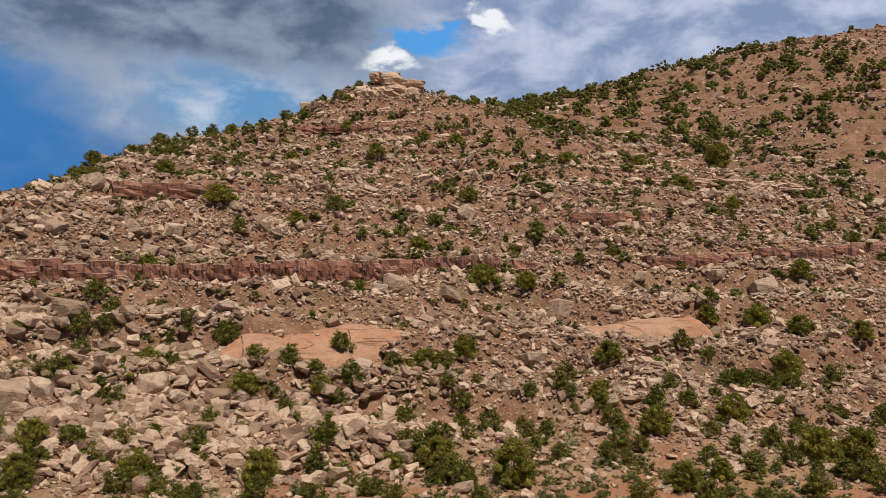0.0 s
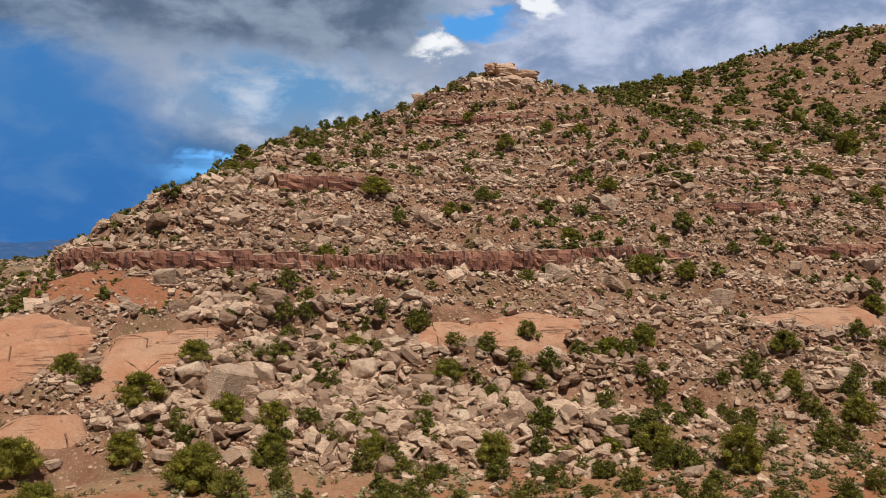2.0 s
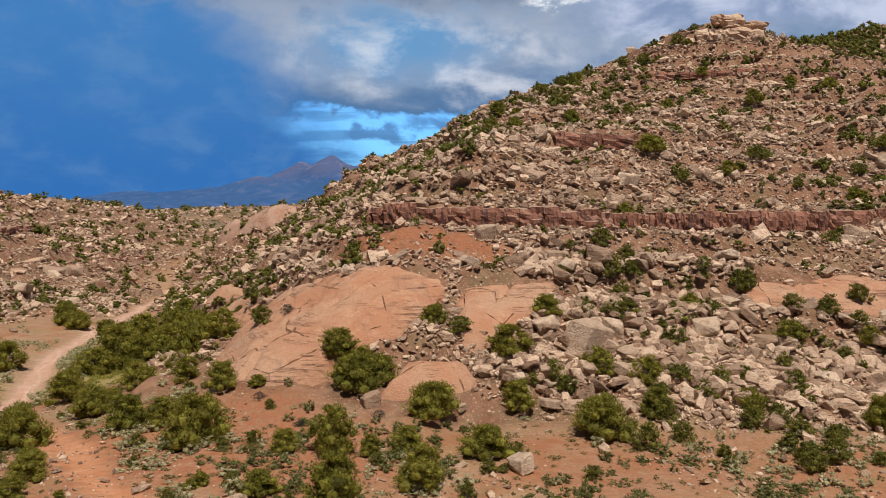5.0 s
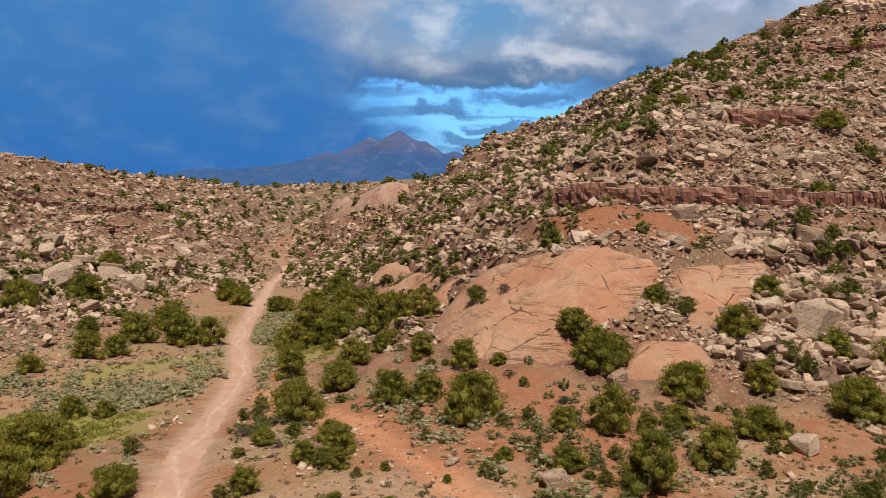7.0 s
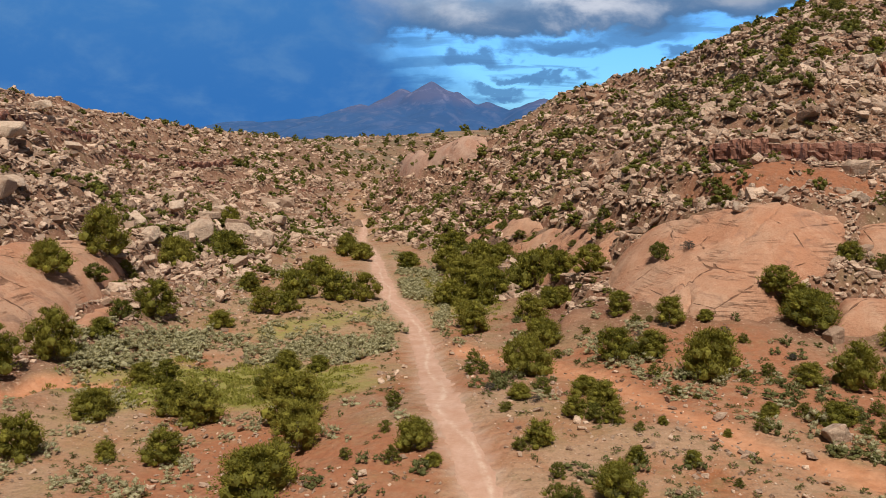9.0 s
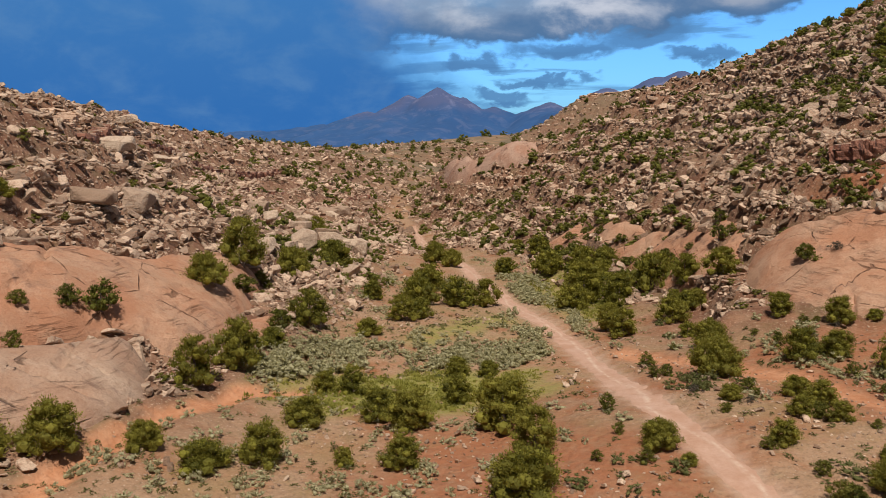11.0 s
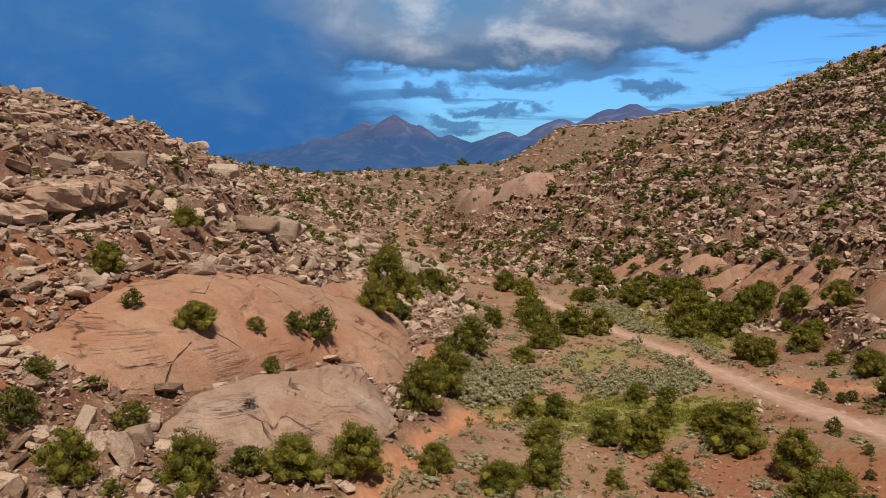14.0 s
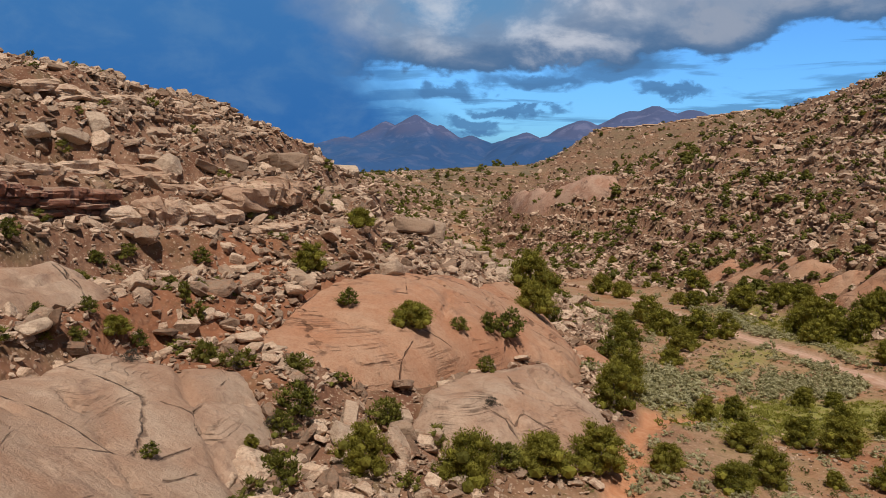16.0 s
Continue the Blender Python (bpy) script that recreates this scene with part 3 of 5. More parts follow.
def inside(x, y, outline):
    """Metres inside an outline of the plan; negative outside."""
    x, y = np.asarray(x, float), np.asarray(y, float)
    odd, best = np.zeros(x.shape, bool), np.full(x.shape, 1e9)
    for (ax, ay), (bx, by) in zip(outline, outline[1:] + outline[:1]):
        dx, dy = bx - ax, by - ay
        u = np.clip(((x - ax) * dx + (y - ay) * dy) / (dx * dx + dy * dy), 0, 1)
        best = np.minimum(best, np.hypot(x - ax - u * dx, y - ay - u * dy))
        if dy:
            odd ^= ((ay > y) != (by > y)) & (x < dx * (y - ay) / dy + ax)
    return np.where(odd, best, -best)


def in_patch(x, y, cx, cy, rx, ry, turn_deg=0.0):
    c, s = math.cos(radians(turn_deg)), math.sin(radians(turn_deg))
    u, v = (x - cx) * c + (y - cy) * s, -(x - cx) * s + (y - cy) * c
    return np.sqrt((u / rx) ** 2 + (v / ry) ** 2)


def ground(x, y):
    """The finished ground height."""
    x, y = np.asarray(x, float), np.asarray(y, float)
    z = base_ground(x, y)
    rough, _, _ = slope_rough(x, y)
    bank = smooth(24, 8, line_distance(x, y, LINES["road_bench"]))
    rough = rough * (1 - bank)
    # beds of harder rock: flat treads and steep risers, broken up along the slope
    bed = 3.2
    wob = z + 1.1 * fbm(x, y, 22, 3, 3)
    u = wob / bed - np.floor(wob / bed)
    step = (smooth(0.35, 0.62, u) - u) * bed
    z = z + step * rough * (0.55 + 0.45 * fbm(x, y, 14, 2, 8))
    z = z + rough * (0.5 * fbm(x, y, 9, 4, 11) + 0.35 * fbm(x, y, 2.4, 2, 12))
    z = z + (1 - rough) * (0.22 * fbm(x, y, 7, 4, 21))
    for *_, outline, _ in OUTCROPS:
        z = z - .8 * smooth(-.2, 1.2, inside(x, y, outline))
    d = line_distance(x, y, TRAIL)
    z = z - 0.22 * smooth(1.9, 0.9, d + 0.3 * fbm(x, y, 3, 2, 31))
    d = line_distance(x, y, SIDE_TRAIL)
    z = z - 0.12 * smooth(1.4, 0.6, d + 0.3 * fbm(x, y, 3, 2, 32))
    d = line_distance(x, y, WASH)
    return z - 0.45 * smooth(1.3, 0.5, d + 0.4 * fbm(x, y, 3, 2, 33))

# ---- mesh helpers ----


def fast_mesh(name, verts, faces, material, smooth_shade=False):
    """A mesh from arrays; faces all have the same number of corners."""
    verts, faces = np.asarray(verts, np.float32), np.asarray(faces, np.int32)
    me = bpy.data.meshes.new(name)
    k = faces.shape[1]
    me.vertices.add(len(verts))
    me.vertices.foreach_set("co", verts.ravel())
    me.loops.add(faces.size)
    me.loops.foreach_set("vertex_index", faces.ravel())
    me.polygons.add(len(faces))
    me.polygons.foreach_set("loop_start", np.arange(0, faces.size, k, dtype=np.int32))
    me.polygons.foreach_set("use_smooth", np.full(len(faces), smooth_shade))
    me.update(calc_edges=True)
    me.materials.append(material)
    return me


def grid_faces(nx, ny):
    i = np.arange(nx * ny).reshape(ny, nx)
    return np.stack([i[:-1, :-1], i[:-1, 1:], i[1:, 1:], i[1:, :-1]], -1).reshape(-1, 4)


def turns(a, tilt_x, tilt_y):
    """Rotation matrices: about z by a, after small tilts."""
    ca, sa, cx, sx, cy, sy = np.cos(a), np.sin(a), np.cos(tilt_x), np.sin(tilt_x), np.cos(tilt_y), np.sin(tilt_y)
    o, e = np.zeros_like(a), np.ones_like(a)
    rz = np.stack([ca, -sa, o, sa, ca, o, o, o, e], -1).reshape(-1, 3, 3)
    rx = np.stack([e, o, o, o, cx, -sx, o, sx, cx], -1).reshape(-1, 3, 3)
    ry = np.stack([cy, o, sy, o, e, o, -sy, o, cy], -1).reshape(-1, 3, 3)
    return rz @ rx @ ry


rng = np.random.default_rng(7)


def part(name, me, parent, label=""):
    ob = new(name, me)
    ob.parent = parent
    return tagged(ob, label) if label else ob


# ---- ground ----


def ground_axis(stops):
    """Coordinates with steps that change from stop to stop: (start, step)."""
    out = []
    for (a, s), (b, _) in zip(stops[:-1], stops[1:]):
        out += list(np.linspace(a, b, max(1, int(round((b - a) / s))), endpoint=False))
    return np.array(out + [stops[-1][0]])


def make_ground():
    gx = ground_axis([(-4900, 400), (-900, 90), (-400, 20), (-215, 2.2), (-165, .8), (-140, .66), (20, 1.0), (60, 2), (150, 15), (400, 90), (900, 400), (4900, 1)])
    gy = ground_axis([(-4900, 500), (-800, 90), (-200, 20), (-60, 2.5), (-8, .7), (100, 1.0), (150, 1.2), (230, 2.2), (330, 4), (620, 20), (1000, 90), (1800, 400), (4900, 1)])
    x, y = np.meshgrid(gx, gy)
    z = ground(x, y)
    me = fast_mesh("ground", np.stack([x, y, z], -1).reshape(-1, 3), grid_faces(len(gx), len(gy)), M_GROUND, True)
    rough, _, _ = slope_rough(x, y)
    d = line_distance(x, y, TRAIL) + .28 * fbm(x, y, 2.5, 3, 41)
    d2 = line_distance(x, y, SIDE_TRAIL) + .5 * fbm(x, y, 2.5, 3, 42)
    d3 = line_distance(x, y, WASH) + .4 * fbm(x, y, 2, 3, 43)
    track = smooth(1.35, .95, d)
    path = np.maximum(.9 * smooth(1.3, .7, d2), smooth(1.0, .6, d3))
    red = np.maximum.reduce([smooth(1.15, .7, in_patch(x, y, -47, 68, 9, 3.4, -10) + .3 * fbm(x, y, 4, 3, 44)),
                             smooth(1.2, .6, in_patch(x, y, -54, 38, 16, 9, -12) + .35 * fbm(x, y, 5, 3, 45)),
                             smooth(1.2, .6, in_patch(x, y, -74, 20, 14, 9.5, 15) + .35 * fbm(x, y, 5, 3, 46)),
                             .7 * smooth(1.2, .6, in_patch(x, y, 2, 45, 48, 7, 6) + .35 * fbm(x, y, 5, 3, 48)),
                             .8 * smooth(1.2, .6, in_patch(x, y, -121, 12, 7, 14, 0) + .35 * fbm(x, y, 5, 3, 47))])
    grass = np.maximum.reduce([smooth(1.2, .7, in_patch(x, y, -85, 35, 10, 6.4, 22) + .3 * fbm(x, y, 3, 3, 51)),
                               .8 * smooth(1.2, .6, in_patch(x, y, -88, 53, 7, 3, 70) + .4 * fbm(x, y, 3, 3, 52)),
                               .7 * smooth(1.2, .6, in_patch(x, y, -80, 72, 5, 16, 28) + .4 * fbm(x, y, 4, 3, 53))])
    track = track * .6
    for name, v in (("rough", rough), ("track", track), ("path", path), ("red", red), ("grass", grass), ("scrub", smooth(240, 480, np.hypot(x + 60, y)) * smooth(0.9, 0.2, rough) + .5 * smooth(180, 400, y))):
        a = me.attributes.new(name, "FLOAT", "POINT")
        a.data.foreach_set("value", np.clip(v, 0, 1).astype(np.float32).ravel())
    tagged(new("ground", me), "reddish desert ground with gravel slopes, grass and a dirt track", "ground", kind="structure")


make_ground()



def make_track():
    """The main dirt track: a finer strip sunk into the ground, with ragged sides."""
    run = along([(a, c, 0) for a, c in TRAIL], .3)[:, :2]
    for _ in range(60):
        run[1:-1] = .5 * run[1:-1] + .25 * (run[:-2] + run[2:])
    way = np.gradient(run, axis=0)
    way /= np.linalg.norm(way, axis=1)[:, None]
    side = np.stack([way[:, 1], -way[:, 0]], 1)
    across = np.linspace(-1, 1, 15)
    wide = 1.18 + .16 * fbm(run[:, 0], run[:, 1], 5, 3, 301)
    x = run[:, :1] + side[:, :1] * across * wide[:, None]
    y = run[:, 1:] + side[:, 1:] * across * wide[:, None]
    rag = np.abs(across) + .16 * fbm(x, y, .9, 3, 302)
    z = ground(x, y) + .07 - .35 * smooth(.72, 1.0, rag) - .05 * smooth(.25, .0, np.abs(across - .12 - .3 * fbm(x, y, 7, 2, 303)))
    me = fast_mesh("dirt_track", np.stack([x, y, z], -1).reshape(-1, 3), grid_faces(15, len(run)), M_TRACK, True)
    rut = me.attributes.new("rut", "FLOAT", "POINT")
    rut.data.foreach_set("value", smooth(.16, .04, np.abs(across - .12 - .5 * fbm(x, y, 6, 2, 303))).astype(np.float32).ravel())
    tagged(new("road_track", me), "pinkish worn dirt track winding up the valley", "track", kind="structure")


make_track()

# ---- mountains on the horizon ----


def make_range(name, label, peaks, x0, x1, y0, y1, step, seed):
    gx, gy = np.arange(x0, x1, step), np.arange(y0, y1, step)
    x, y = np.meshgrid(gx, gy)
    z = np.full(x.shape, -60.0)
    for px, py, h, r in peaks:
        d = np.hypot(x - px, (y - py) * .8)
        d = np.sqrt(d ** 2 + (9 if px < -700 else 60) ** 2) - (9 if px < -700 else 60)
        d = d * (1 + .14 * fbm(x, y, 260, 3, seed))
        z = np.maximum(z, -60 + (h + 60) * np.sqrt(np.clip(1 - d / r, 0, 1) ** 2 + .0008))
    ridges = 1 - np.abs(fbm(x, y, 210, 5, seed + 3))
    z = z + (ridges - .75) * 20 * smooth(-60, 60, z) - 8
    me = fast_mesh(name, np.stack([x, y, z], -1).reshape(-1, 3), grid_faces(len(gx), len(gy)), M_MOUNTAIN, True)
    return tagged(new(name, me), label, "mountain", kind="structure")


make_range("mountain_range", "haze-blue distant mountain range with pale bare peaks",
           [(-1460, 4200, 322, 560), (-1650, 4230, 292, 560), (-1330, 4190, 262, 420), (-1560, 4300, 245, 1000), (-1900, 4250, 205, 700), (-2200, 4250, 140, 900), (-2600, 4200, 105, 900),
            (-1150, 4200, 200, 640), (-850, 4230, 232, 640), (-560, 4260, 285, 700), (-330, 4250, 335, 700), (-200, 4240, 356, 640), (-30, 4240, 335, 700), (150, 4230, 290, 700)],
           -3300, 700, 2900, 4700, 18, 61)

# ---- bare sandstone outcrops ----


def outcrop_height(x, y, rise, rim, seed, outline, cracks):
    """The bare rock's height: a rounded bulge that grows out of the slope; cracks are short lines on the plan."""
    d = inside(x, y, outline) + .45 * fbm(x, y, 5, 3, seed) + .10 * fbm(x, y, 1.2, 2, seed + 1)
    # proud of the slope on the downhill side, flush with it uphill
    mx, my = np.mean(outline, axis=0)
    gx, gy = sample(LATTICE_DX, np.array([mx]), np.array([my]))[0], sample(LATTICE_DY, np.array([mx]), np.array([my]))[0]
    reach = max(abs((qx - mx) * gx + (qy - my) * gy) for qx, qy in outline)
    proud = rise * (1 - .75 * smooth(.1, 1.0, ((x - mx) * gx + (y - my) * gy) / reach))
    z = base_ground(x, y) + np.where(d > 0, proud * (1 - np.exp(-np.maximum(d, 0) / rim)), d * 1.8)
    z = z + .30 * fbm(x, y, 6, 3, seed + 5) + .06 * fbm(x, y, 1.3, 3, seed + 6) + .02 * fbm(x, y, .5, 2, seed + 7)
    # thin beds that stand out in places
    bed = (z + .35 * fbm(x, y, 6, 3, seed + 13)) / .42
    z = z + .20 * (smooth(.75, 1.0, bed % 1) - bed % 1) * smooth(.25, .7, fbm(x, y, 5, 3, seed + 14))
    for line in cracks:
        z = z - .45 * smooth(.28, .06, line_distance(x, y, line) + .22 * fbm(x, y, 1.6, 3, seed + 8))
    fine = np.abs(fbm(x * .7 + y * .5, y * .4 - x * .3, 4.5, 3, seed + 9))
    return z - .10 * smooth(.05, .0, fine) * smooth(-.1, .3, fbm(x, y, 7, 2, seed + 10))


def outcrop(label, tone, rise, rim, seed, outline, cracks):
    """Bare rock split by joints into two or three slabs."""
    stone = {"pink": M_SLICK, "pale": M_SLICK_PALE, "red": M_SLICK_RED}[tone]
    px, py = [q[0] for q in outline], [q[1] for q in outline]
    step = .24 if max(py) < 70 else .34 if max(py) < 130 else .6
    x, y = np.meshgrid(np.arange(min(px) - 1.5, max(px) + 1.5, step), np.arange(min(py) - 1.5, max(py) + 1.5, step))
    z = outcrop_height(x, y, rise, rim, seed, outline, cracks)
    wide, deep = max(px) - min(px), max(py) - min(py)
    w = ((x - min(px)) / wide if wide > deep else (y - min(py)) / deep) + .06 * fbm(x, y, 5, 3, seed + 21)
    splits = [.36, .68] if max(wide, deep) > 14 else [.55]
    for q in splits:
        z = z - .22 * smooth(.22, .04, np.abs(w - q) * max(wide, deep)) * smooth(-.5, .3, fbm(x, y, 3, 2, seed + 22))
    faces = grid_faces(x.shape[1], x.shape[0])
    faces = faces[(inside(x, y, outline) > -1.3).ravel()[faces].any(1)]
    which = np.digitize(w.ravel()[faces[:, 0]], splits)
    root = tagged(new("rock_outcrop"), label, "rock outcrop", "bare sandstone outcrops")
    pts = np.stack([x, y, z], -1).reshape(-1, 3)
    for k in range(len(splits) + 1):
        f = faces[which == k]
        if len(f):
            used, back = np.unique(f, return_inverse=True)
            part("slab", fast_mesh("slab", pts[used], back.reshape(-1, 4), stone, True), root)


for spec in OUTCROPS:
    outcrop(*spec)


def on_outcrop(x, y):
    hit = np.zeros(np.shape(x), bool)
    for *_, outline, _ in OUTCROPS:
        hit |= inside(x, y, outline) > .25
    return hit


# ---- loose rock ----


def hull_rock(seed, flat=.75, extra=4):
    """An angular block: the hull of a shaken box and a few knobs on its faces."""
    r = random.Random(seed)
    bm = bmesh.new()
    lean = r.uniform(-.25, .25)
    for sx in (-1, 1):
        for sy in (-1, 1):
            for sz in (-1, 1):
                p = Vector((sx * r.uniform(.55, 1), sy * r.uniform(.5, 1), sz * r.uniform(.6, 1)))
                bm.verts.new(((p.x + lean * p.z) * .46, p.y * .42, p.z * .42 * flat))
    for _ in range(extra):
        p = Vector((r.gauss(0, 1), r.gauss(0, 1), r.gauss(0, 1))).normalized()
        bm.verts.new((p.x * .56, p.y * .52, p.z * .48 * flat))
    res = bmesh.ops.convex_hull(bm, input=bm.verts)
    bmesh.ops.delete(bm, geom=list({q for q in res["geom_interior"] if isinstance(q, bmesh.types.BMVert)}), context="VERTS")
    bmesh.ops.triangulate(bm, faces=bm.faces)
    return bm


def bm_arrays(bm):
    bm.verts.index_update()
    v = np.array([x.co[:] for x in bm.verts])
    f = np.array([[q.index for q in p.verts] for p in bm.faces])
    bm.free()
    return v, f


ROCKS = [bm_arrays(hull_rock(300 + k, (.5, .7, .9)[k % 3], (2, 3, 5)[k % 3])) for k in range(18)]


def worn_rock(seed, flat):
    """A weathered block: a hull with its edges worn off."""
    bm = hull_rock(seed, flat, 7)
    bmesh.ops.dissolve_limit(bm, angle_limit=radians(14), verts=bm.verts[:], edges=bm.edges[:])
    bmesh.ops.bevel(bm, geom=bm.edges[:], offset=.03, segments=1, affect="EDGES")
    bmesh.ops.triangulate(bm, faces=bm.faces)
    r = random.Random(seed)
    off = Vector((r.uniform(0, 50), r.uniform(0, 50), r.uniform(0, 50)))
    for v in bm.verts:
        v.co += v.co.normalized() * .03 * noise.noise(v.co * 3 + off)
    return bm


def boulder_mesh(seed, flat):
    bm = worn_rock(seed, flat)
    me = bpy.data.meshes.new("boulder")
    bm.to_mesh(me)
    bm.free()
    me.materials.append(M_BOULDER)
    return me


WORN = [bm_arrays(worn_rock(330 + k, (.55, .75, .95)[k % 3])) for k in range(9)]


def scatter(shapes, x, y, z, size, squash, tilt, r):
    """One mesh's arrays: every place gets one of the shapes."""
    pick = r.integers(0, len(shapes), len(x))
    rot = turns(r.uniform(0, 2 * np.pi, len(x)), r.normal(0, tilt, len(x)), r.normal(0, tilt, len(x)))
    stretch = np.stack([r.uniform(.75, 1.6, len(x)), r.uniform(.65, 1.1, len(x)), squash * r.uniform(.6, 1.2, len(x))], -1)
    vs, fs, base = [], [], 0
    for k, (v, f) in enumerate(shapes):
        sel = np.nonzero(pick == k)[0]
        if not len(sel):
            continue
        p = v[None] * stretch[sel, None] * size[sel, None, None]
        p = np.einsum("nij,nkj->nki", rot[sel], p) + np.stack([x[sel], y[sel], z[sel]], -1)[:, None]
        vs.append(p.reshape(-1, 3))
        fs.append((f[None] + (np.arange(len(sel)) * len(v))[:, None, None] + base).reshape(-1, f.shape[1]))
        base += len(sel) * len(v)
    return np.vstack(vs), np.vstack(fs)


def throw(n, x0, x1, y0, y1, keep, r):
    """Random places within a box of the plan, thinned by keep(x, y)."""
    x, y = r.uniform(x0, x1, n), r.uniform(y0, y1, n)
    ok = r.uniform(0, 1, n) < keep(x, y)
    return x[ok], y[ok]


def rocky(x, y):
    rough, gx, gy = slope_rough(x, y)
    bank = smooth(22, 30, line_distance(x, y, LINES["road_bench"]))
    clear = np.where(on_outcrop(x, y), .05, 1.0)
    clump = smooth(-.6, .5, fbm(x, y, 11, 3, 71))
    soil = 1 - .85 * smooth(1.1, .6, in_patch(x, y, -47, 68, 9, 3.2, -10))
    return rough * bank * clear * (.5 + .5 * clump) * soil


def sizes(n, low, high, r, power=2.4):
    u = r.uniform(0, 1, n)
    return low * (1 - u * (1 - (low / high) ** power)) ** (-1 / power)


def scree(label, n, box, low, high, sink, r, keep=rocky, flat=.8, shapes=None):
    x, y = throw(n, *box, keep, r)
    s = sizes(len(x), low, high, r)
    z = ground(x, y) + s * (.24 - .07 * np.clip(s - .8, 0, 2)) - sink
    v, f = scatter(shapes or ROCKS, x, y, z, s, flat, .5, r)
    me = fast_mesh("rock_debris", v, f, M_ROCK)
    tagged(new("rock_debris", me), label, "rocks", kind="stuff")


scree("angular tan sandstone rocks covering the hillside", 40000, (-66, 60, 52, 122), .3, 1.5, .03, rng)
scree("heavy sandstone talus on the hillside", 1500, (-38, -2, 51, 70), .8, 1.9, .08, rng, shapes=WORN)
scree("larger sandstone blocks on the hillside", 1100, (-60, 60, 74, 122), .8, 1.9, .08, rng)
scree("small angular stones on the upper hillside", 26000, (-60, 62, 98, 150), .28, .9, .03, rng)
scree("angular tan sandstone rocks on the upper hillside", 15000, (-66, 110, 118, 240), .45, 2.0, .05, rng)
scree("sandstone rocks on the valley's far flank", 25000, (-135, -44, 64, 200), .5, 2.2, .05, rng)
scree("pale sandstone rocks covering the western hillside", 22000, (-160, -98, -12, 80), .3, 1.4, .04, rng, flat=.62)
scree("larger pale blocks on the western hillside", 3200, (-160, -104, -12, 80), .7, 2.0, .08, rng, flat=.6, shapes=WORN)
scree("pale sandstone rocks along the western ridge", 20000, (-215, -104, 76, 260), .45, 2.0, .05, rng)
scree("sandstone blocks on the distant slopes", 8000, (-260, 60, 230, 580), 1.0, 3.2, .05, rng)
scree("pale sandstone rocks round the head of the valley", 9000, (-300, -60, 185, 480), .9, 3.2, .05, rng, lambda x, y: .25 + .75 * smooth(-.4, .4, fbm(x, y, 22, 3, 79)))
scree("sandstone blocks at the foot of the boulder slope", 1800, (-30, 50, 44, 62), .3, 1.2, .04, rng, lambda x, y: smooth(38, 50, y - .12 * x) * (.35 + .65 * smooth(-.3, .3, fbm(x, y, 6, 3, 78))), shapes=WORN)
scree("small pale stones on the western hillside", 16000, (-140, -98, -12, 60), .2, .7, .03, rng, flat=.6)
scree("small angular stones on the hillside", 42000, (-45, 55, 50, 100), .22, .8, .03, rng)
scree("small stones lying on the valley floor", 20000, (-110, 40, 14, 60), .12, .6, .02, rng,
      lambda x, y: (1 - slope_rough(x, y)[0]) * smooth(-.1, .6, fbm(x, y, 6, 3, 77)) * np.where(line_distance(x, y, TRAIL) < 1.8, 0, 1))

# ---- plants ----


def blob(r, centre, radius, squash=.8):
    """A lumpy low-sided ball as arrays."""
    v, f = BALL
    k = 1 + .22 * np.array([noise.noise(Vector(p * 1.7) + Vector((centre[0] * 3, centre[1] * 3, centre[2] * 3))) for p in v])[:, None]
    return v * k * radius * np.array([1, 1, squash]) + np.array(centre), f


def ball(sub):
    bm = bmesh.new()
    bmesh.ops.create_icosphere(bm, subdivisions=sub, radius=1)
    return bm_arrays(bm)


BALL = ball(1)


def sprays(r, centre, radius, n, size, up=.25, long=1.6):
    """Small pointed leaf sprays round a centre: one triangle pair each."""
    d = r.normal(0, 1, (n, 3))
    d /= np.linalg.norm(d, axis=1)[:, None]
    d[:, 2] = np.abs(d[:, 2]) * .9 - .25 * (r.uniform(0, 1, n) < .35)
    p = np.array(centre) + d * radius * r.uniform(.62, 1.32, n)[:, None] * np.array([1, 1, .9])
    out = d + np.array([0, 0, up]) + r.normal(0, .35, (n, 3))
    out /= np.linalg.norm(out, axis=1)[:, None]
    side = np.cross(out, r.normal(0, 1, (n, 3)))
    side /= np.linalg.norm(side, axis=1)[:, None] + 1e-9
    s = size * r.uniform(.6, 1.3, n)[:, None]
    v = np.stack([p - out * s * .4 + side * s * .34, p - out * s * .4 - side * s * .34, p + out * s * long * .6], 1).reshape(-1, 3)
    return v, np.arange(3 * n).reshape(-1, 3)


def join(pieces):
    vs, fs, base = [], [], 0
    for v, f in pieces:
        vs.append(v), fs.append(f + base)
        base += len(v)
    return np.vstack(vs), np.vstack(fs)


def limb(points, r0, r1, sides=6):
    """A tapered bent tube."""
    pts = np.array(points, float)
    n = len(pts)
    vs = []
    for k, p in enumerate(pts):
        d = pts[min(k + 1, n - 1)] - pts[max(k - 1, 0)]
        d /= np.linalg.norm(d)
        a = np.cross(d, (.31, .95, .05))
        a /= np.linalg.norm(a)
        b = np.cross(d, a)
        rad = r0 + (r1 - r0) * k / (n - 1)
        vs += [p + rad * (math.cos(t) * a + math.sin(t) * b) for t in np.linspace(0, 2 * np.pi, sides, endpoint=False)]
    f = []
    for k in range(n - 1):
        for j in range(sides):
            a, b = k * sides + j, k * sides + (j + 1) % sides
            f += [(a, b, b + sides), (a, b + sides, a + sides)]
    return np.array(vs), np.array(f)


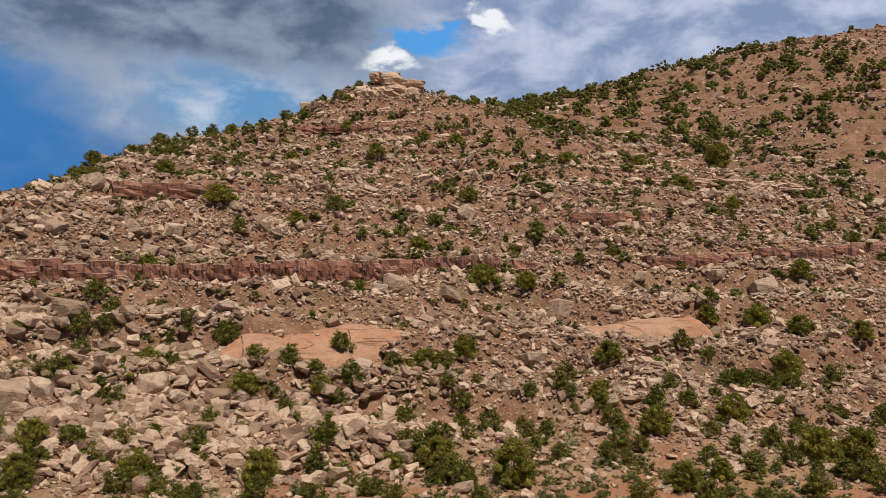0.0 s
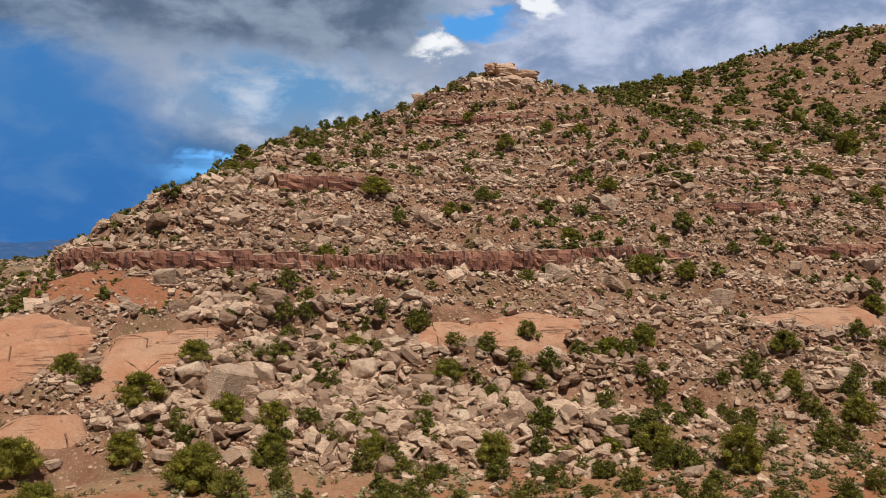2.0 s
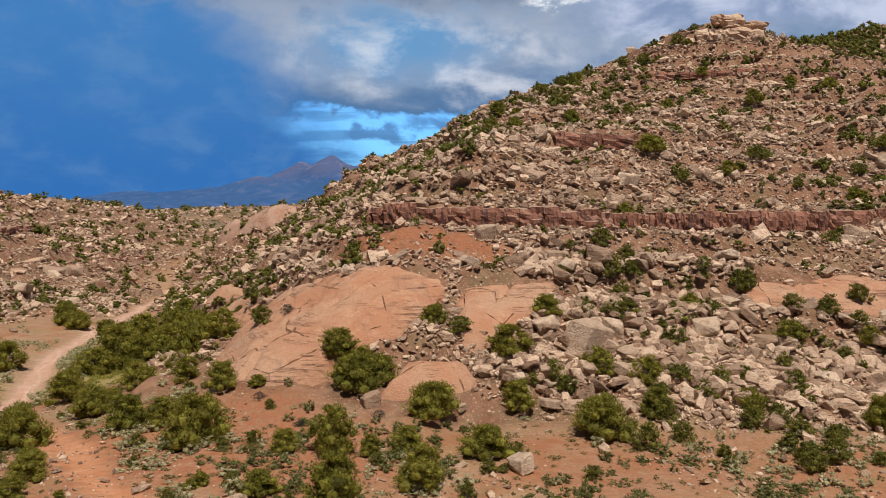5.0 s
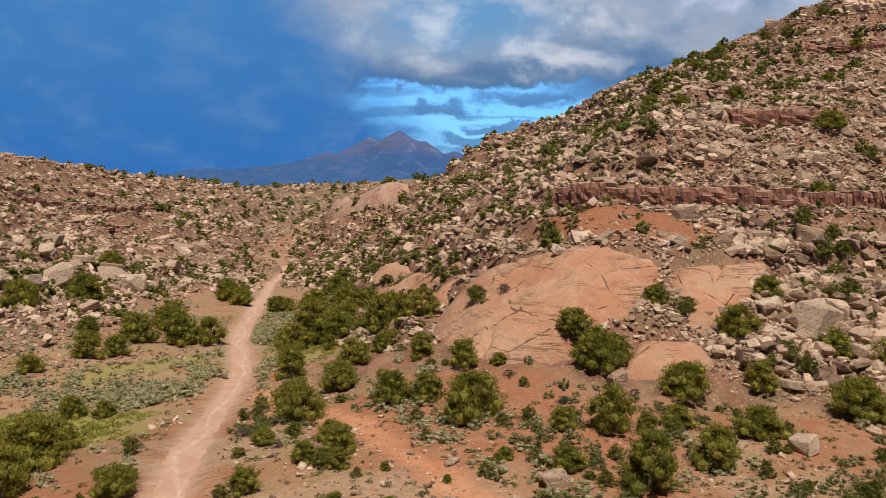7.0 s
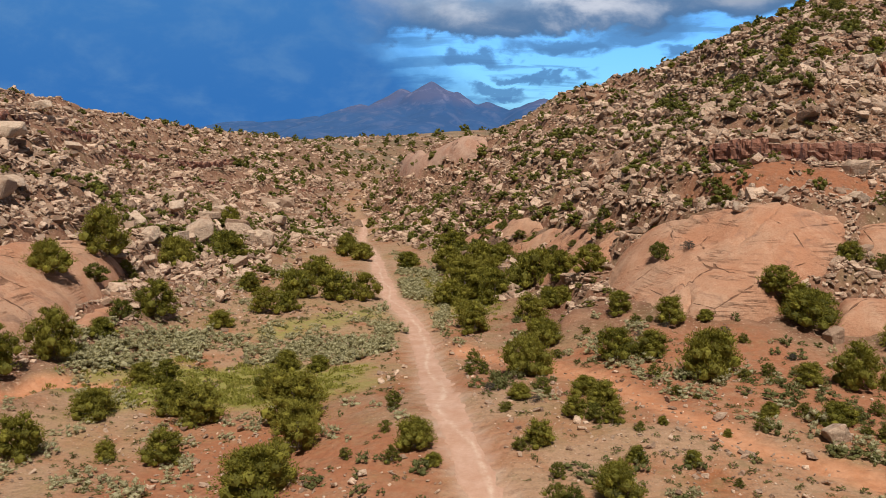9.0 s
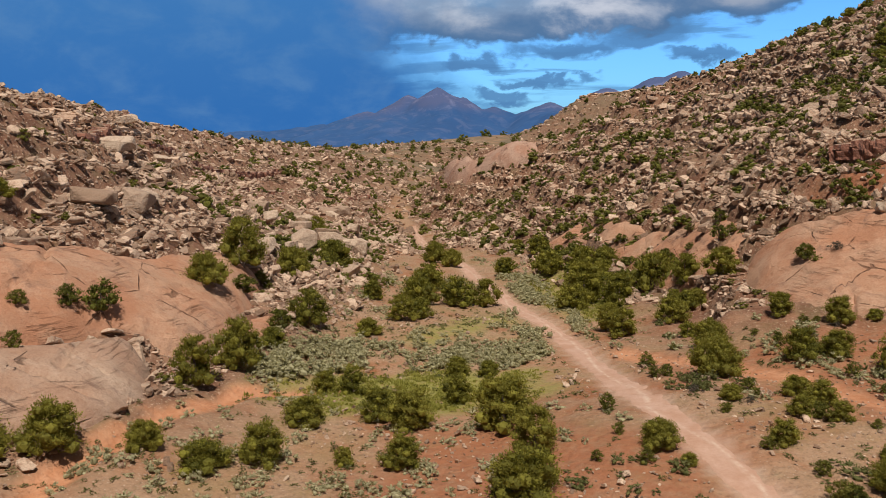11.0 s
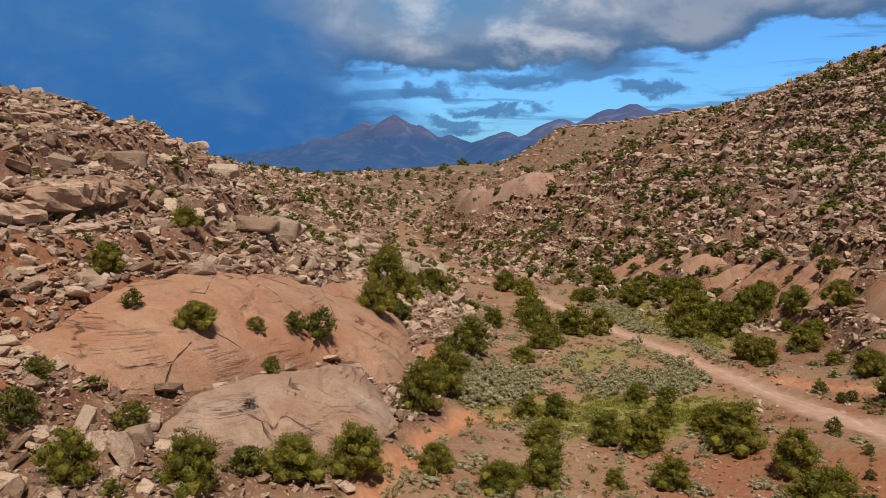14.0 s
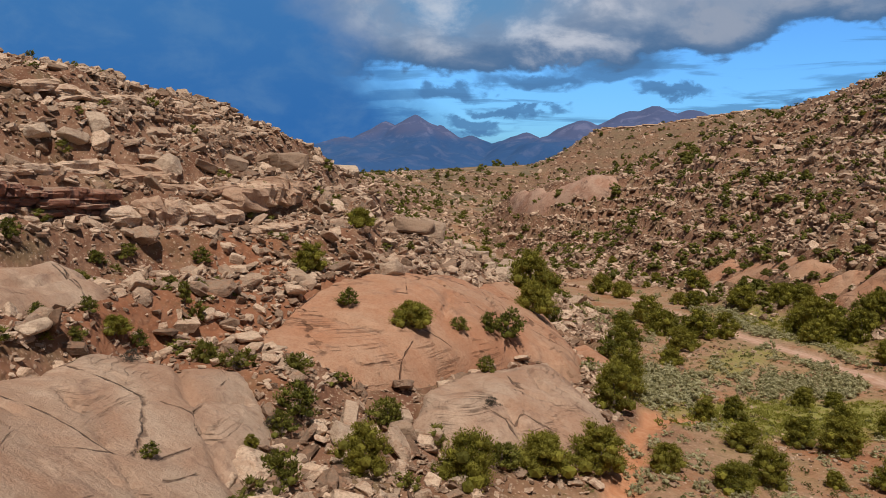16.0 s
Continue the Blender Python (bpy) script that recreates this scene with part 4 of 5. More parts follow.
def bush_meshes(seed, leaf, clumps, spread, height, leaf_size, per, core=.62, up=.25, skirts=.2):
    """Crown, trunk and three branches of a bush one metre wide, to be scaled."""
    r = np.random.default_rng(seed)
    bits, tips = [], []
    for k in range(clumps):
        a = 2.399963 * k + r.uniform(-.5, .5)
        h = ((k + .5) / clumps)
        wide = spread * math.sqrt(max(.03, 1 - (abs(h - skirts) / (1.02 - skirts if h > skirts else skirts + .7)) ** 2)) * r.uniform(.42, 1.22)
        c = (math.cos(a) * wide * .37, math.sin(a) * wide * .37, height * (.08 + .80 * h) * r.uniform(.9, 1.1))
        rad = r.uniform(.11, .22) * (1.15 - .45 * h)
        if core > 0:
            bits.append(blob(r, c, rad * core, .85))
        bits.append(sprays(r, c, rad, per, leaf_size, up))
        tips.append(c)
    v, f = join(bits)
    crown = fast_mesh("crown", v, f, leaf)
    v, f = limb([(0, 0, -.15), (.02, .01, .1 * height), (.03 * r.normal(), .03 * r.normal(), .6 * height)], .05, .02)
    wood = [("trunk", fast_mesh("trunk", v, f, M_BARK))]
    for k in (1, 3, 5):
        c = tips[k % len(tips)]
        v, f = limb([(0, 0, .05), (c[0] * .4, c[1] * .4, c[2] * .5 + .05), (c[0] * .95, c[1] * .95, c[2] + .05)], .028, .008, 4)
        wood.append(("branch", fast_mesh("branch", v, f, M_BARK)))
    return crown, wood


JUNIPERS = [bush_meshes(500 + k, M_JUNIPER, 36, 1.0, (.72, .85, .66, .95, .78)[k], .040, 90, .6, .6) for k in range(5)]
JUNIPERS_FINE = [bush_meshes(500 + k, M_JUNIPER, 40, 1.0, (.72, .85, .66, .95, .78)[k], .029, 150, .62, .6) for k in range(5)]
SHRUBS = [bush_meshes(600 + k, M_DARKLEAF, 18, 1.0, (.72, .85, .62, .8)[k], .055, 60, .55, .55) for k in range(4)]
SHRUBS_LOW = [bush_meshes(640 + k, M_DARKLEAF, 9, 1.0, (.62, .75, .55, .7)[k], .10, 18, .7) for k in range(4)]
EDGE_BUSH = bush_meshes(660, M_EDGE, 26, 1.0, .9, .06, 110, .3)
SCRUB_FAR = [bush_meshes(680 + k, M_DARKLEAF, 7, .9, (.65, .8, .55)[k], .085, 16, .95) for k in range(3)]
SAGES = [bush_meshes(700 + k, M_SAGE, 6, 1.0, .55, .085, 18, .7) for k in range(3)]
DEADS = [bush_meshes(760 + k, M_DEAD, 12, 1.0, .55, .05, 60, 0, .5) for k in range(2)]
MEADOW = [bush_meshes(780 + k, M_GRASS, 7, 1.0, .3, .15, 7, 0, 1.2) for k in range(3)]
WEEDS = [bush_meshes(740 + k, M_WEED, 6, 1.0, .5, .17, 8, 0) for k in range(3)]


def plant(kind, name, label, category, group, x, y, width, tall=1.0, spin=0.0):
    """One bush of the given width standing on the ground."""
    crown, wood = kind
    root = new(name)
    root.matrix_basis = Matrix.LocRotScale((x, y, float(TOP(x, y)) - .03), Euler((0, 0, spin)), (width, width, width * tall))
    part("crown", crown, root)
    for piece, me in wood:
        part(piece, me, root)
    return tagged(root, label, category, group)


def TOP(x, y):
    """The height of what lies uppermost at a place: soil or bare rock."""
    x, y = np.array([x]), np.array([y])
    return max([ground(x, y)[0]] + [outcrop_height(x, y, *form)[0] for _, _, *form in OUTCROPS if inside(x, y, form[3])[0] > -1])

# ---- ledges: beds of hard rock broken into blocks ----


def block(seed, w, d, h, rough=1.0):
    """A rough squared block with worn edges, its front towards -y."""
    r = random.Random(seed)
    bm = bmesh.new()
    bmesh.ops.create_cube(bm, size=1)
    for v in bm.verts:
        v.co = Vector((v.co.x * w * r.uniform(.92, 1.05), v.co.y * d * r.uniform(.94, 1.06), v.co.z * h * r.uniform(.93, 1.04)))
    bmesh.ops.subdivide_edges(bm, edges=bm.edges[:], cuts=3, use_grid_fill=True)
    cut = r.uniform(-.2, .25) * h
    for side in (-1, 1):
        bmesh.ops.bisect_plane(bm, geom=bm.verts[:] + bm.edges[:] + bm.faces[:], plane_co=(0, 0, cut + .03 * side), plane_no=(r.uniform(-.05, .05), 0, 1))
    slip = (r.uniform(-.09, .09), r.uniform(-.02, .14))
    off = Vector((r.uniform(0, 90), 0, 0))
    for v in bm.verts:
        corner = (abs(v.co.x / w) > .4) + (abs(v.co.y / d) > .4) + (abs(v.co.z / h) > .4)
        ball = (abs(v.co.x / w) ** 4 + abs(v.co.y / d) ** 4 + abs(v.co.z / h) ** 4) ** .25
        v.co *= 1 - (.06 * rough) * (1 - .5 / max(ball, .5)) - .04 * rough * max(0, corner - 1)
        if v.co.z > cut:
            v.co += Vector((slip[0] * w, slip[1] * d, 0))
        v.co += Vector((noise.noise(v.co * 2.3 + off) * .07 * rough * w, (noise.noise(v.co * 2.3 + off * 2) * .10 + noise.noise(v.co * 5 + off) * .05) * rough * d, noise.noise(v.co * 2.3 + off * 3) * .09 * rough * h))
    bmesh.ops.triangulate(bm, faces=[f for f in bm.faces if len(f.verts) > 4])
    me = bpy.data.meshes.new("block")
    bm.to_mesh(me)
    bm.free()
    return me


LEDGE_BLOCKS = {}


def ledge_meshes(kind, material):
    if kind not in LEDGE_BLOCKS:
        LEDGE_BLOCKS[kind] = [block(900 + 17 * len(kind) + k, 1.0, 1.0, 1.0, 2.0 if kind == "tan" else 1.15) for k in range(8)]
        for me in LEDGE_BLOCKS[kind]:
            me.materials.append(material)
    return LEDGE_BLOCKS[kind]


def ledge(label, foot, high, deep, wide, material, kind, seed, gaps=.07, wobble=.25, up=0.0, sink=.25, tilt=.03):
    """Blocks side by side along the ledge's foot, a line of the plan that has the open slope on its right; up: how far the bed lies above the foot."""
    r = random.Random(seed)
    meshes = ledge_meshes(kind, material)
    root = tagged(new("rock_ledge"), label, "rock ledge", "ledges of hard sandstone")
    pts = along([(a, b, 0) for a, b in foot], .5)[:, :2]
    run = np.concatenate([[0], np.cumsum(np.linalg.norm(np.diff(pts, axis=0), axis=1))])
    s = 0.0
    while s < run[-1] - .6:
        w = wide * r.uniform(.4, 1.8)
        m = s + w / 2
        s += w * .95
        if value_noise(s / (6 * wide), .5, seed) * .5 + .5 < gaps:
            continue
        x, y = np.interp(m, run, pts[:, 0]), np.interp(m, run, pts[:, 1])
        x2, y2 = np.interp(m + .8, run, pts[:, 0]), np.interp(m + .8, run, pts[:, 1])
        x1, y1 = np.interp(m - .8, run, pts[:, 0]), np.interp(m - .8, run, pts[:, 1])
        a = math.atan2(y2 - y1, x2 - x1)
        nx, ny = -math.sin(a), math.cos(a)
        h = high * (r.uniform(.86, 1.08) if kind == "red" else r.uniform(.65, 1.15))
        back = deep / 2 + r.uniform(-wobble, wobble)
        z = float(base_ground(np.array([x]), np.array([y]))[0]) + up - sink + h / 2
        b = new("block", meshes[r.randrange(8)])
        b.parent = root
        b.matrix_basis = Matrix.LocRotScale((x + nx * back, y + ny * back, z), Euler((r.uniform(-tilt, tilt), r.uniform(-tilt, tilt), a + r.uniform(-.06, .06))), (w * 1.1, deep, h))


RED_FOOT = [(-54, 75), (-47.7, 71.8), (-43, 71.6), (-36.1, 73), (-29.6, 75.9), (-19.6, 79.2), (-8.9, 84.1), (0, 87.2), (6.3, 89)]
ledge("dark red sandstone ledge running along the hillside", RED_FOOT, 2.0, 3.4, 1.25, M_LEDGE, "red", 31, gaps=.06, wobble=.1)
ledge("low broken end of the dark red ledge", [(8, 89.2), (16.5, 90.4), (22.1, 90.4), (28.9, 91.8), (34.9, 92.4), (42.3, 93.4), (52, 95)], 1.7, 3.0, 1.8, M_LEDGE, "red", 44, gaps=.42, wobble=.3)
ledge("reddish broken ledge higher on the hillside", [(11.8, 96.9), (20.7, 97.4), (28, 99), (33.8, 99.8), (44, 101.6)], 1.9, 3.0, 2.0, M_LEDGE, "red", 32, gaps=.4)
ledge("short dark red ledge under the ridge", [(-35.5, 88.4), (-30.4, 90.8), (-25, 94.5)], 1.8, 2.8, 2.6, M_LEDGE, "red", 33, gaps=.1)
ledge("tan broken bed on the eastern slope", [(25, 108), (35, 109.1), (43.7, 111.6), (54, 114.3)], 1.1, 3.0, 2.4, M_TANLEDGE, "tan", 36, gaps=.35)
ledge("upper tan broken bed on the eastern slope", [(16, 117), (29, 120.4), (40.5, 124), (52, 124)], 1.1, 3.0, 2.4, M_TANLEDGE, "tan", 46, gaps=.4)
ledge("reddish ledge under the summit", [(-24.7, 129.5), (-19.4, 130.9), (-12, 130), (-3.8, 129.3), (2.4, 127.8)], 1.4, 2.8, 2.4, M_LEDGE, "red", 35, gaps=.4)
ledge("pale caprock ledge at the summit", [(-15.5, 142.5), (-12.7, 141), (-7.8, 140.4), (-3.9, 141.8)], 2.4, 4.0, 2.4, M_TANLEDGE, "tan", 34, gaps=0, wobble=.5)
ledge("upper block of the summit caprock", [(-12.5, 143.2), (-9, 142.4), (-5, 143.2)], 2.0, 4.0, 2.6, M_TANLEDGE, "tan", 45, gaps=0, wobble=.4, up=1.6)
ledge("thick tan ledge of layered blocks on the western slope", [(-130.8, 13.9), (-128.8, 17.8), (-126.9, 22), (-126.2, 26), (-125.4, 32)], 2.0, 3.2, 1.9, M_TANLEDGE, "tan", 37, gaps=.05, wobble=.5, tilt=.07)
for k, (up, high) in enumerate(((0, .75), (.65, .6), (1.2, .8))):
    ledge("thin dark red bed under the tan ledge", [(-133, -6), (-132.6, 6.8), (-132.2, 10.4), (-131.2, 14.1)], high, 3.0, 2.2, M_LEDGE, "red", 43 + 5 * k, gaps=.05, wobble=.35, up=up, sink=.2)
ledge("pale tan ledge at the brow of the western slope", [(-136, -4), (-135.5, 9.9), (-134.7, 13.8), (-133, 17.8), (-131, 21), (-129.8, 25.6), (-129.5, 32), (-131, 40)], 1.2, 2.4, 1.7, M_TANLEDGE, "tan", 39, gaps=.3, wobble=.8, tilt=.12)
ledge("pale caprock blocks along the western crest", [(-143.6, 8), (-143.2, 18.1), (-140.5, 23.7), (-139.1, 31.4), (-138.1, 39.8), (-138, 46)], 1.1, 1.8, 1.5, M_TANLEDGE, "tan", 49, gaps=.45, wobble=.9, tilt=.16)
ledge("dark red ledge along the western ridge", [(-134.1, 58.6), (-141, 70), (-146.3, 80.2), (-151.9, 94.6), (-157.8, 110.1), (-161.9, 124)], 1.7, 3.0, 2.4, M_LEDGE, "red", 38, gaps=.3, wobble=.4)
ledge("tan bed above the western red ledge", [(-137, 58), (-144, 70), (-149.5, 80), (-155, 95), (-161, 110), (-168, 128)], 1.3, 3.0, 2.4, M_TANLEDGE, "tan", 50, gaps=.25, wobble=.6, up=.4, tilt=.07)
ledge("dark red ledge further along the western ridge", [(-162, 122), (-171, 147), (-177.5, 172), (-186, 196)], 1.7, 3.0, 3.0, M_LEDGE, "red", 51, gaps=.3, wobble=.5)
ledge("low dark bed at the valley's western foot", [(-155.5, 125.4), (-164, 155), (-167, 190), (-172, 230)], 1.6, 3.0, 3.0, M_LEDGE, "red", 52, gaps=.5, wobble=.5)
ledge("tan ledge at the mesa's rim", [(-152, 553), (-120, 556), (-80, 557), (-40, 559)], 2.2, 8, 7, M_TANLEDGE, "tan", 41, gaps=.15)



def contour(level, start, end, n, reach):
    """A line along the slope at one height: from each step between start and end, the first place within reach (a vector) that stands so high."""
    out = []
    f = np.linspace(0, 1, 160)
    for k in np.linspace(0, 1, n):
        ax, ay = start[0] + (end[0] - start[0]) * k, start[1] + (end[1] - start[1]) * k
        x, y = ax + reach[0] * f, ay + reach[1] * f
        over = np.nonzero(base_ground(x, y) > level + 1.2 * math.sin(9 * k + level))[0]
        if len(over) and over[0]:
            out.append((float(x[over[0]]), float(y[over[0]])))
    smoothed = [out[0]] + [((a[0] + 2 * b[0] + c[0]) / 4, (a[1] + 2 * b[1] + c[1]) / 4) for a, b, c in zip(out, out[1:], out[2:])] + [out[-1]]
    return smoothed


# thin beds of sandstone that crop out along the slopes
for k, level in enumerate((7, 10.5, 14, 18, 22)):
    ledge("thin broken bed of tan sandstone on the valley's eastern flank", contour(level, (-128, 178), (-70, 76), 26, (75, 25)), .95, 2.2, 1.7, M_TANLEDGE, "tan", 60 + k, gaps=.48, wobble=.7, tilt=.12)
for k, level in enumerate((9, 11, 15.5, 19.5, 21.5)):
    ledge("thin broken bed of pale sandstone on the western slope", contour(level, (-104, 2), (-122, 92), 26, (-50, 8)), .8, 2.0, 1.6, M_TANLEDGE, "tan", 70 + k, gaps=.5, wobble=.8, tilt=.12)
for k, level in enumerate((1, 5, 9.5, 12.5, 15)):
    ledge("thin broken bed of pale sandstone on the western ridge", contour(level, (-122, 92), (-168, 225), 26, (-75, 12)), 1.1, 2.4, 2.2, M_TANLEDGE, "tan", 80 + k, gaps=.45, wobble=.8, tilt=.1)
for k, level in enumerate((26.5, 30.5, 35, 40)):
    ledge("thin broken bed of tan sandstone on the upper hillside", contour(level, (-40, 88), (55, 98), 26, (6, 60)), .8, 2.0, 1.7, M_TANLEDGE, "tan", 90 + k, gaps=.6, wobble=.7, tilt=.12)

# where the bushes and boulders stand that can be told apart: x, y, width
BUSH_SPOTS = []
BUSH_SPOTS.append(("green juniper bush at the foot of the rocky hill", "foot", [(-11.6, 52.4, 2.6), (-26.3, 51.1, 2.4), (4.4, 51.9, 3.1), (14.9, 51, 2), (17.8, 52.8, 1.6), (-46.9, 48.3, 3.7), (-47.8, 37.8, 1.7), (-45.1, 38.3, 2.7), (-43.1, 39.2, 1.5), (-47, 32.4, 2.2), (-42.7, 31.3, 3), (-41.3, 40.8, 2), (-40.9, 45.9, 3.4), (-39.3, 35.9, 2.6), (-36.6, 41.2, 3.1), (-35.7, 50.3, 2.4), (-30, 47.3, 4)]))
BUSH_SPOTS.append(("dark green juniper bush among the boulders", "lower", [(-19.8, 53.2, 2.5), (-16.5, 55.2, 1.9), (-12, 64.8, 1.9), (-15.1, 63.4, 2.6), (-8.5, 69.1, 2.1), (-1.6, 69.7, 2.8), (2, 71.9, 2.4), (14.9, 73.2, 2.7), (6.7, 63.9, 1.3), (-0.3, 55.2, 2.6), (-2.5, 57, 1.9), (-3.4, 55.6, 1.7), (23.7, 68.6, 2), (22.3, 62.9, 2.5), (25.3, 55.4, 2.8), (27.9, 55.5, 2.6), (30.3, 72.1, 2.6), (33, 69.3, 1.9), (15.7, 60.4, 2.5), (1.5, 63.1, 2.1), (-9.3, 63.2, 2), (-7.9, 62.8, 1.7), (-8, 55.9, 2.3), (-8.3, 54.2, 1.7), (10.4, 68.3, 2.1), (12.2, 64.2, 1.7), (-27.6, 67.4, 1.9), (-29.4, 66.8, 2.1), (-28.2, 60.8, 2.1), (-26.8, 54, 2.4)]))
BUSH_SPOTS.append(("dark green juniper bush among the boulders", "lower", [(-22.6, 54.1, 1.9), (-24.5, 60.8, 2.3), (-22.9, 64.2, 2), (23.8, 73.1, 1.7), (-48.7, 50.4, 2.9), (-45.9, 50.8, 3.2), (-47.2, 50.7, 2.6), (-43.1, 56.7, 2), (-40.8, 55.5, 2), (-36.9, 55.3, 3.2), (-34.5, 59.5, 2.5), (-57.7, 57, 2.2), (-30.3, 54.7, 2.5)]))
BUSH_SPOTS.append(("small dark green juniper bush on the upper slope", "upper", [(31.2, 80.8, 2.7), (39.1, 76.2, 2.3), (34.1, 77.7, 2.4), (-30.3, 71.9, 2.2), (-28.1, 78.3, 2.4), (-8.1, 79.4, 2.1), (4.4, 83.8, 3.1), (8.8, 84.4, 2.5), (12.7, 87.9, 1.8), (21.6, 73.7, 2), (27.1, 82.7, 2), (39.2, 89, 2.5), (26.6, 81.5, 2.1), (-9.5, 117.5, 2.7), (-21.4, 116.3, 1.9), (-12.6, 95.3, 2.3), (-0.7, 97.8, 2.3), (3.8, 103.8, 2.1), (-2.6, 91.8, 2.5), (-16.3, 91.7, 2.2), (-21.6, 86.9, 1.8), (-34.5, 101.9, 2.4), (-27.3, 108.1, 1.8), (-15, 130.8, 2.5), (-2.7, 126.9, 2), (2.3, 124.2, 2.4), (-9.3, 107.5, 1.4), (1.6, 110.2, 1.5), (11.3, 96.3, 2), (-8.9, 90.9, 1.3)]))
BUSH_SPOTS.append(("small dark green juniper bush on the upper slope", "upper", [(18, 116.9, 2.8), (42.1, 122.8, 4.2), (32.2, 108.3, 3.1), (23.4, 98.3, 1.4), (29.3, 120.1, 2.5), (7.5, 115.6, 1.5), (-24.9, 91.8, 3.5), (8.2, 93.6, 1.6), (18.9, 91.1, 1.6), (15.2, 89.8, 1.5), (37.4, 104.1, 1.9), (47.5, 99.2, 2.1), (49.1, 97, 2.1)]))
BUSH_SPOTS.append(("round green juniper bush on the valley floor", "valley", [(-65, 37.7, 3.9), (-65.4, 45.8, 3.4), (-59.3, 31.4, 2.2), (-59.5, 40.5, 2.9), (-57.2, 40.9, 2.7), (-53.5, 38.1, 4.1), (-56.3, 47.2, 2.6), (-53.8, 47.6, 1.5), (-50.6, 32.1, 0.9), (-60.6, 29.4, 1.7), (-58.5, 29.1, 1.5), (-61.8, 25.2, 1.9), (-64.2, 31.8, 1.6), (-67.9, 23.6, 2.5), (-79, 32.3, 3), (-84, 39.7, 2.3), (-94.6, 47.2, 2.7), (-55.9, 29.1, 0.7), (-52.6, 29.2, 0.6), (-89.8, 25.5, 3.2), (-83.4, 27.3, 3.7), (-81.6, 21.5, 2.7), (-74, 18.2, 4.3), (-92, 33.1, 2.3), (-88.9, 18.9, 3.1), (-66.4, 22.1, 1.1), (-60.5, 33, 2), (-57.5, 21.1, 2.5), (-56.9, 24.8, 1.2), (-54.3, 25.3, 1.1)]))
BUSH_SPOTS.append(("round green juniper bush on the valley floor", "valley", [(-50.3, 32.7, 1.1), (-94.8, 16.6, 2.3), (-85.9, 28.4, 2.8), (-89.9, 33.1, 2.3), (-82.2, 33.9, 2.4), (-77.6, 28.8, 4.8), (-74.6, 23.6, 3.2), (-90.9, 16.5, 3.2), (-84.9, 20.9, 1.5), (-81.7, 40.4, 2)]))
BUSH_SPOTS.append(("green juniper bush in the thicket along the track", "thicket", [(-64.4, 63.6, 3.2), (-71.4, 72.6, 4.9), (-78.1, 84, 3.4), (-78.2, 77.6, 3.8), (-78.7, 69.5, 4.7), (-74.1, 55.5, 2.5), (-95.5, 63.2, 3.9), (-88.7, 66, 2.9), (-97.6, 72.4, 4), (-93.9, 53.5, 2.6), (-72.7, 52.7, 2.7), (-78.9, 65.9, 3.5), (-79.6, 73.3, 3.7), (-74.6, 66.8, 3.4), (-91.6, 87.3, 3), (-91.1, 106.3, 3.5), (-80.8, 84.5, 3.6), (-93, 56.4, 2.4), (-91.8, 64.8, 3.8), (-85.3, 85.3, 3.9), (-76.4, 72.7, 3.9), (-67.9, 67.7, 2.8), (-68.7, 57.2, 2.8)]))
BUSH_SPOTS.append(("dark green juniper bush on the western sandstone slope", "west", [(-100.1, 61.3, 2.4), (-102.1, 96.4, 3.3), (-124, 95.4, 3.3), (-98.8, 43.9, 3.2), (-99.9, 40.9, 2.3), (-108.7, 49.4, 4.4), (-106.8, 40.3, 3.5), (-98.1, 31.4, 3.3), (-98.3, 36.5, 2.1), (-104.3, 6.7, 2.8), (-103.3, 10.3, 2.2), (-101.4, 11.9, 3.3), (-98.5, 13.9, 3.1), (-108.7, 3.7, 2.4), (-109.8, 10.1, 2.1), (-111.3, 18.9, 2.5), (-115.7, 18.6, 1.4), (-109, 22.6, 1.3), (-107.5, 25.4, 1.6), (-106.5, 27.4, 2.3), (-106.3, 19.4, 1.2), (-119.9, 21.6, 2.3), (-114.7, 8.8, 1.7), (-98.6, 26.8, 2.9), (-111.5, 64.1, 4.1), (-106, 44.9, 2.3), (-105.4, 98.3, 3.6), (-111, 73.9, 4.5), (-118.6, 5.9, 1.6), (-124.6, 0.7, 1)]))
BUSH_SPOTS.append(("dark green juniper bush on the western sandstone slope", "west", [(-123.5, 3, 1), (-123, 4.3, 1.5), (-122.5, 0.9, 1), (-122.5, 5.7, 1), (-128.7, 13, 1.4), (-124.9, 11.9, 1.3), (-129.2, 10.7, 1.2), (-111.1, -0.5, 2), (-113, 5.6, 2.2), (-113, 3.7, 1.5), (-110.8, -4.6, 1.5), (-114.1, -5.1, 0.7), (-112.7, 0.2, 0.7), (-120.3, 32.3, 2.2), (-126.1, 17.5, 1.4), (-127.2, 27, 1.7), (-129.9, 4.7, 1.2)]))
BOULDER_SPOTS = []
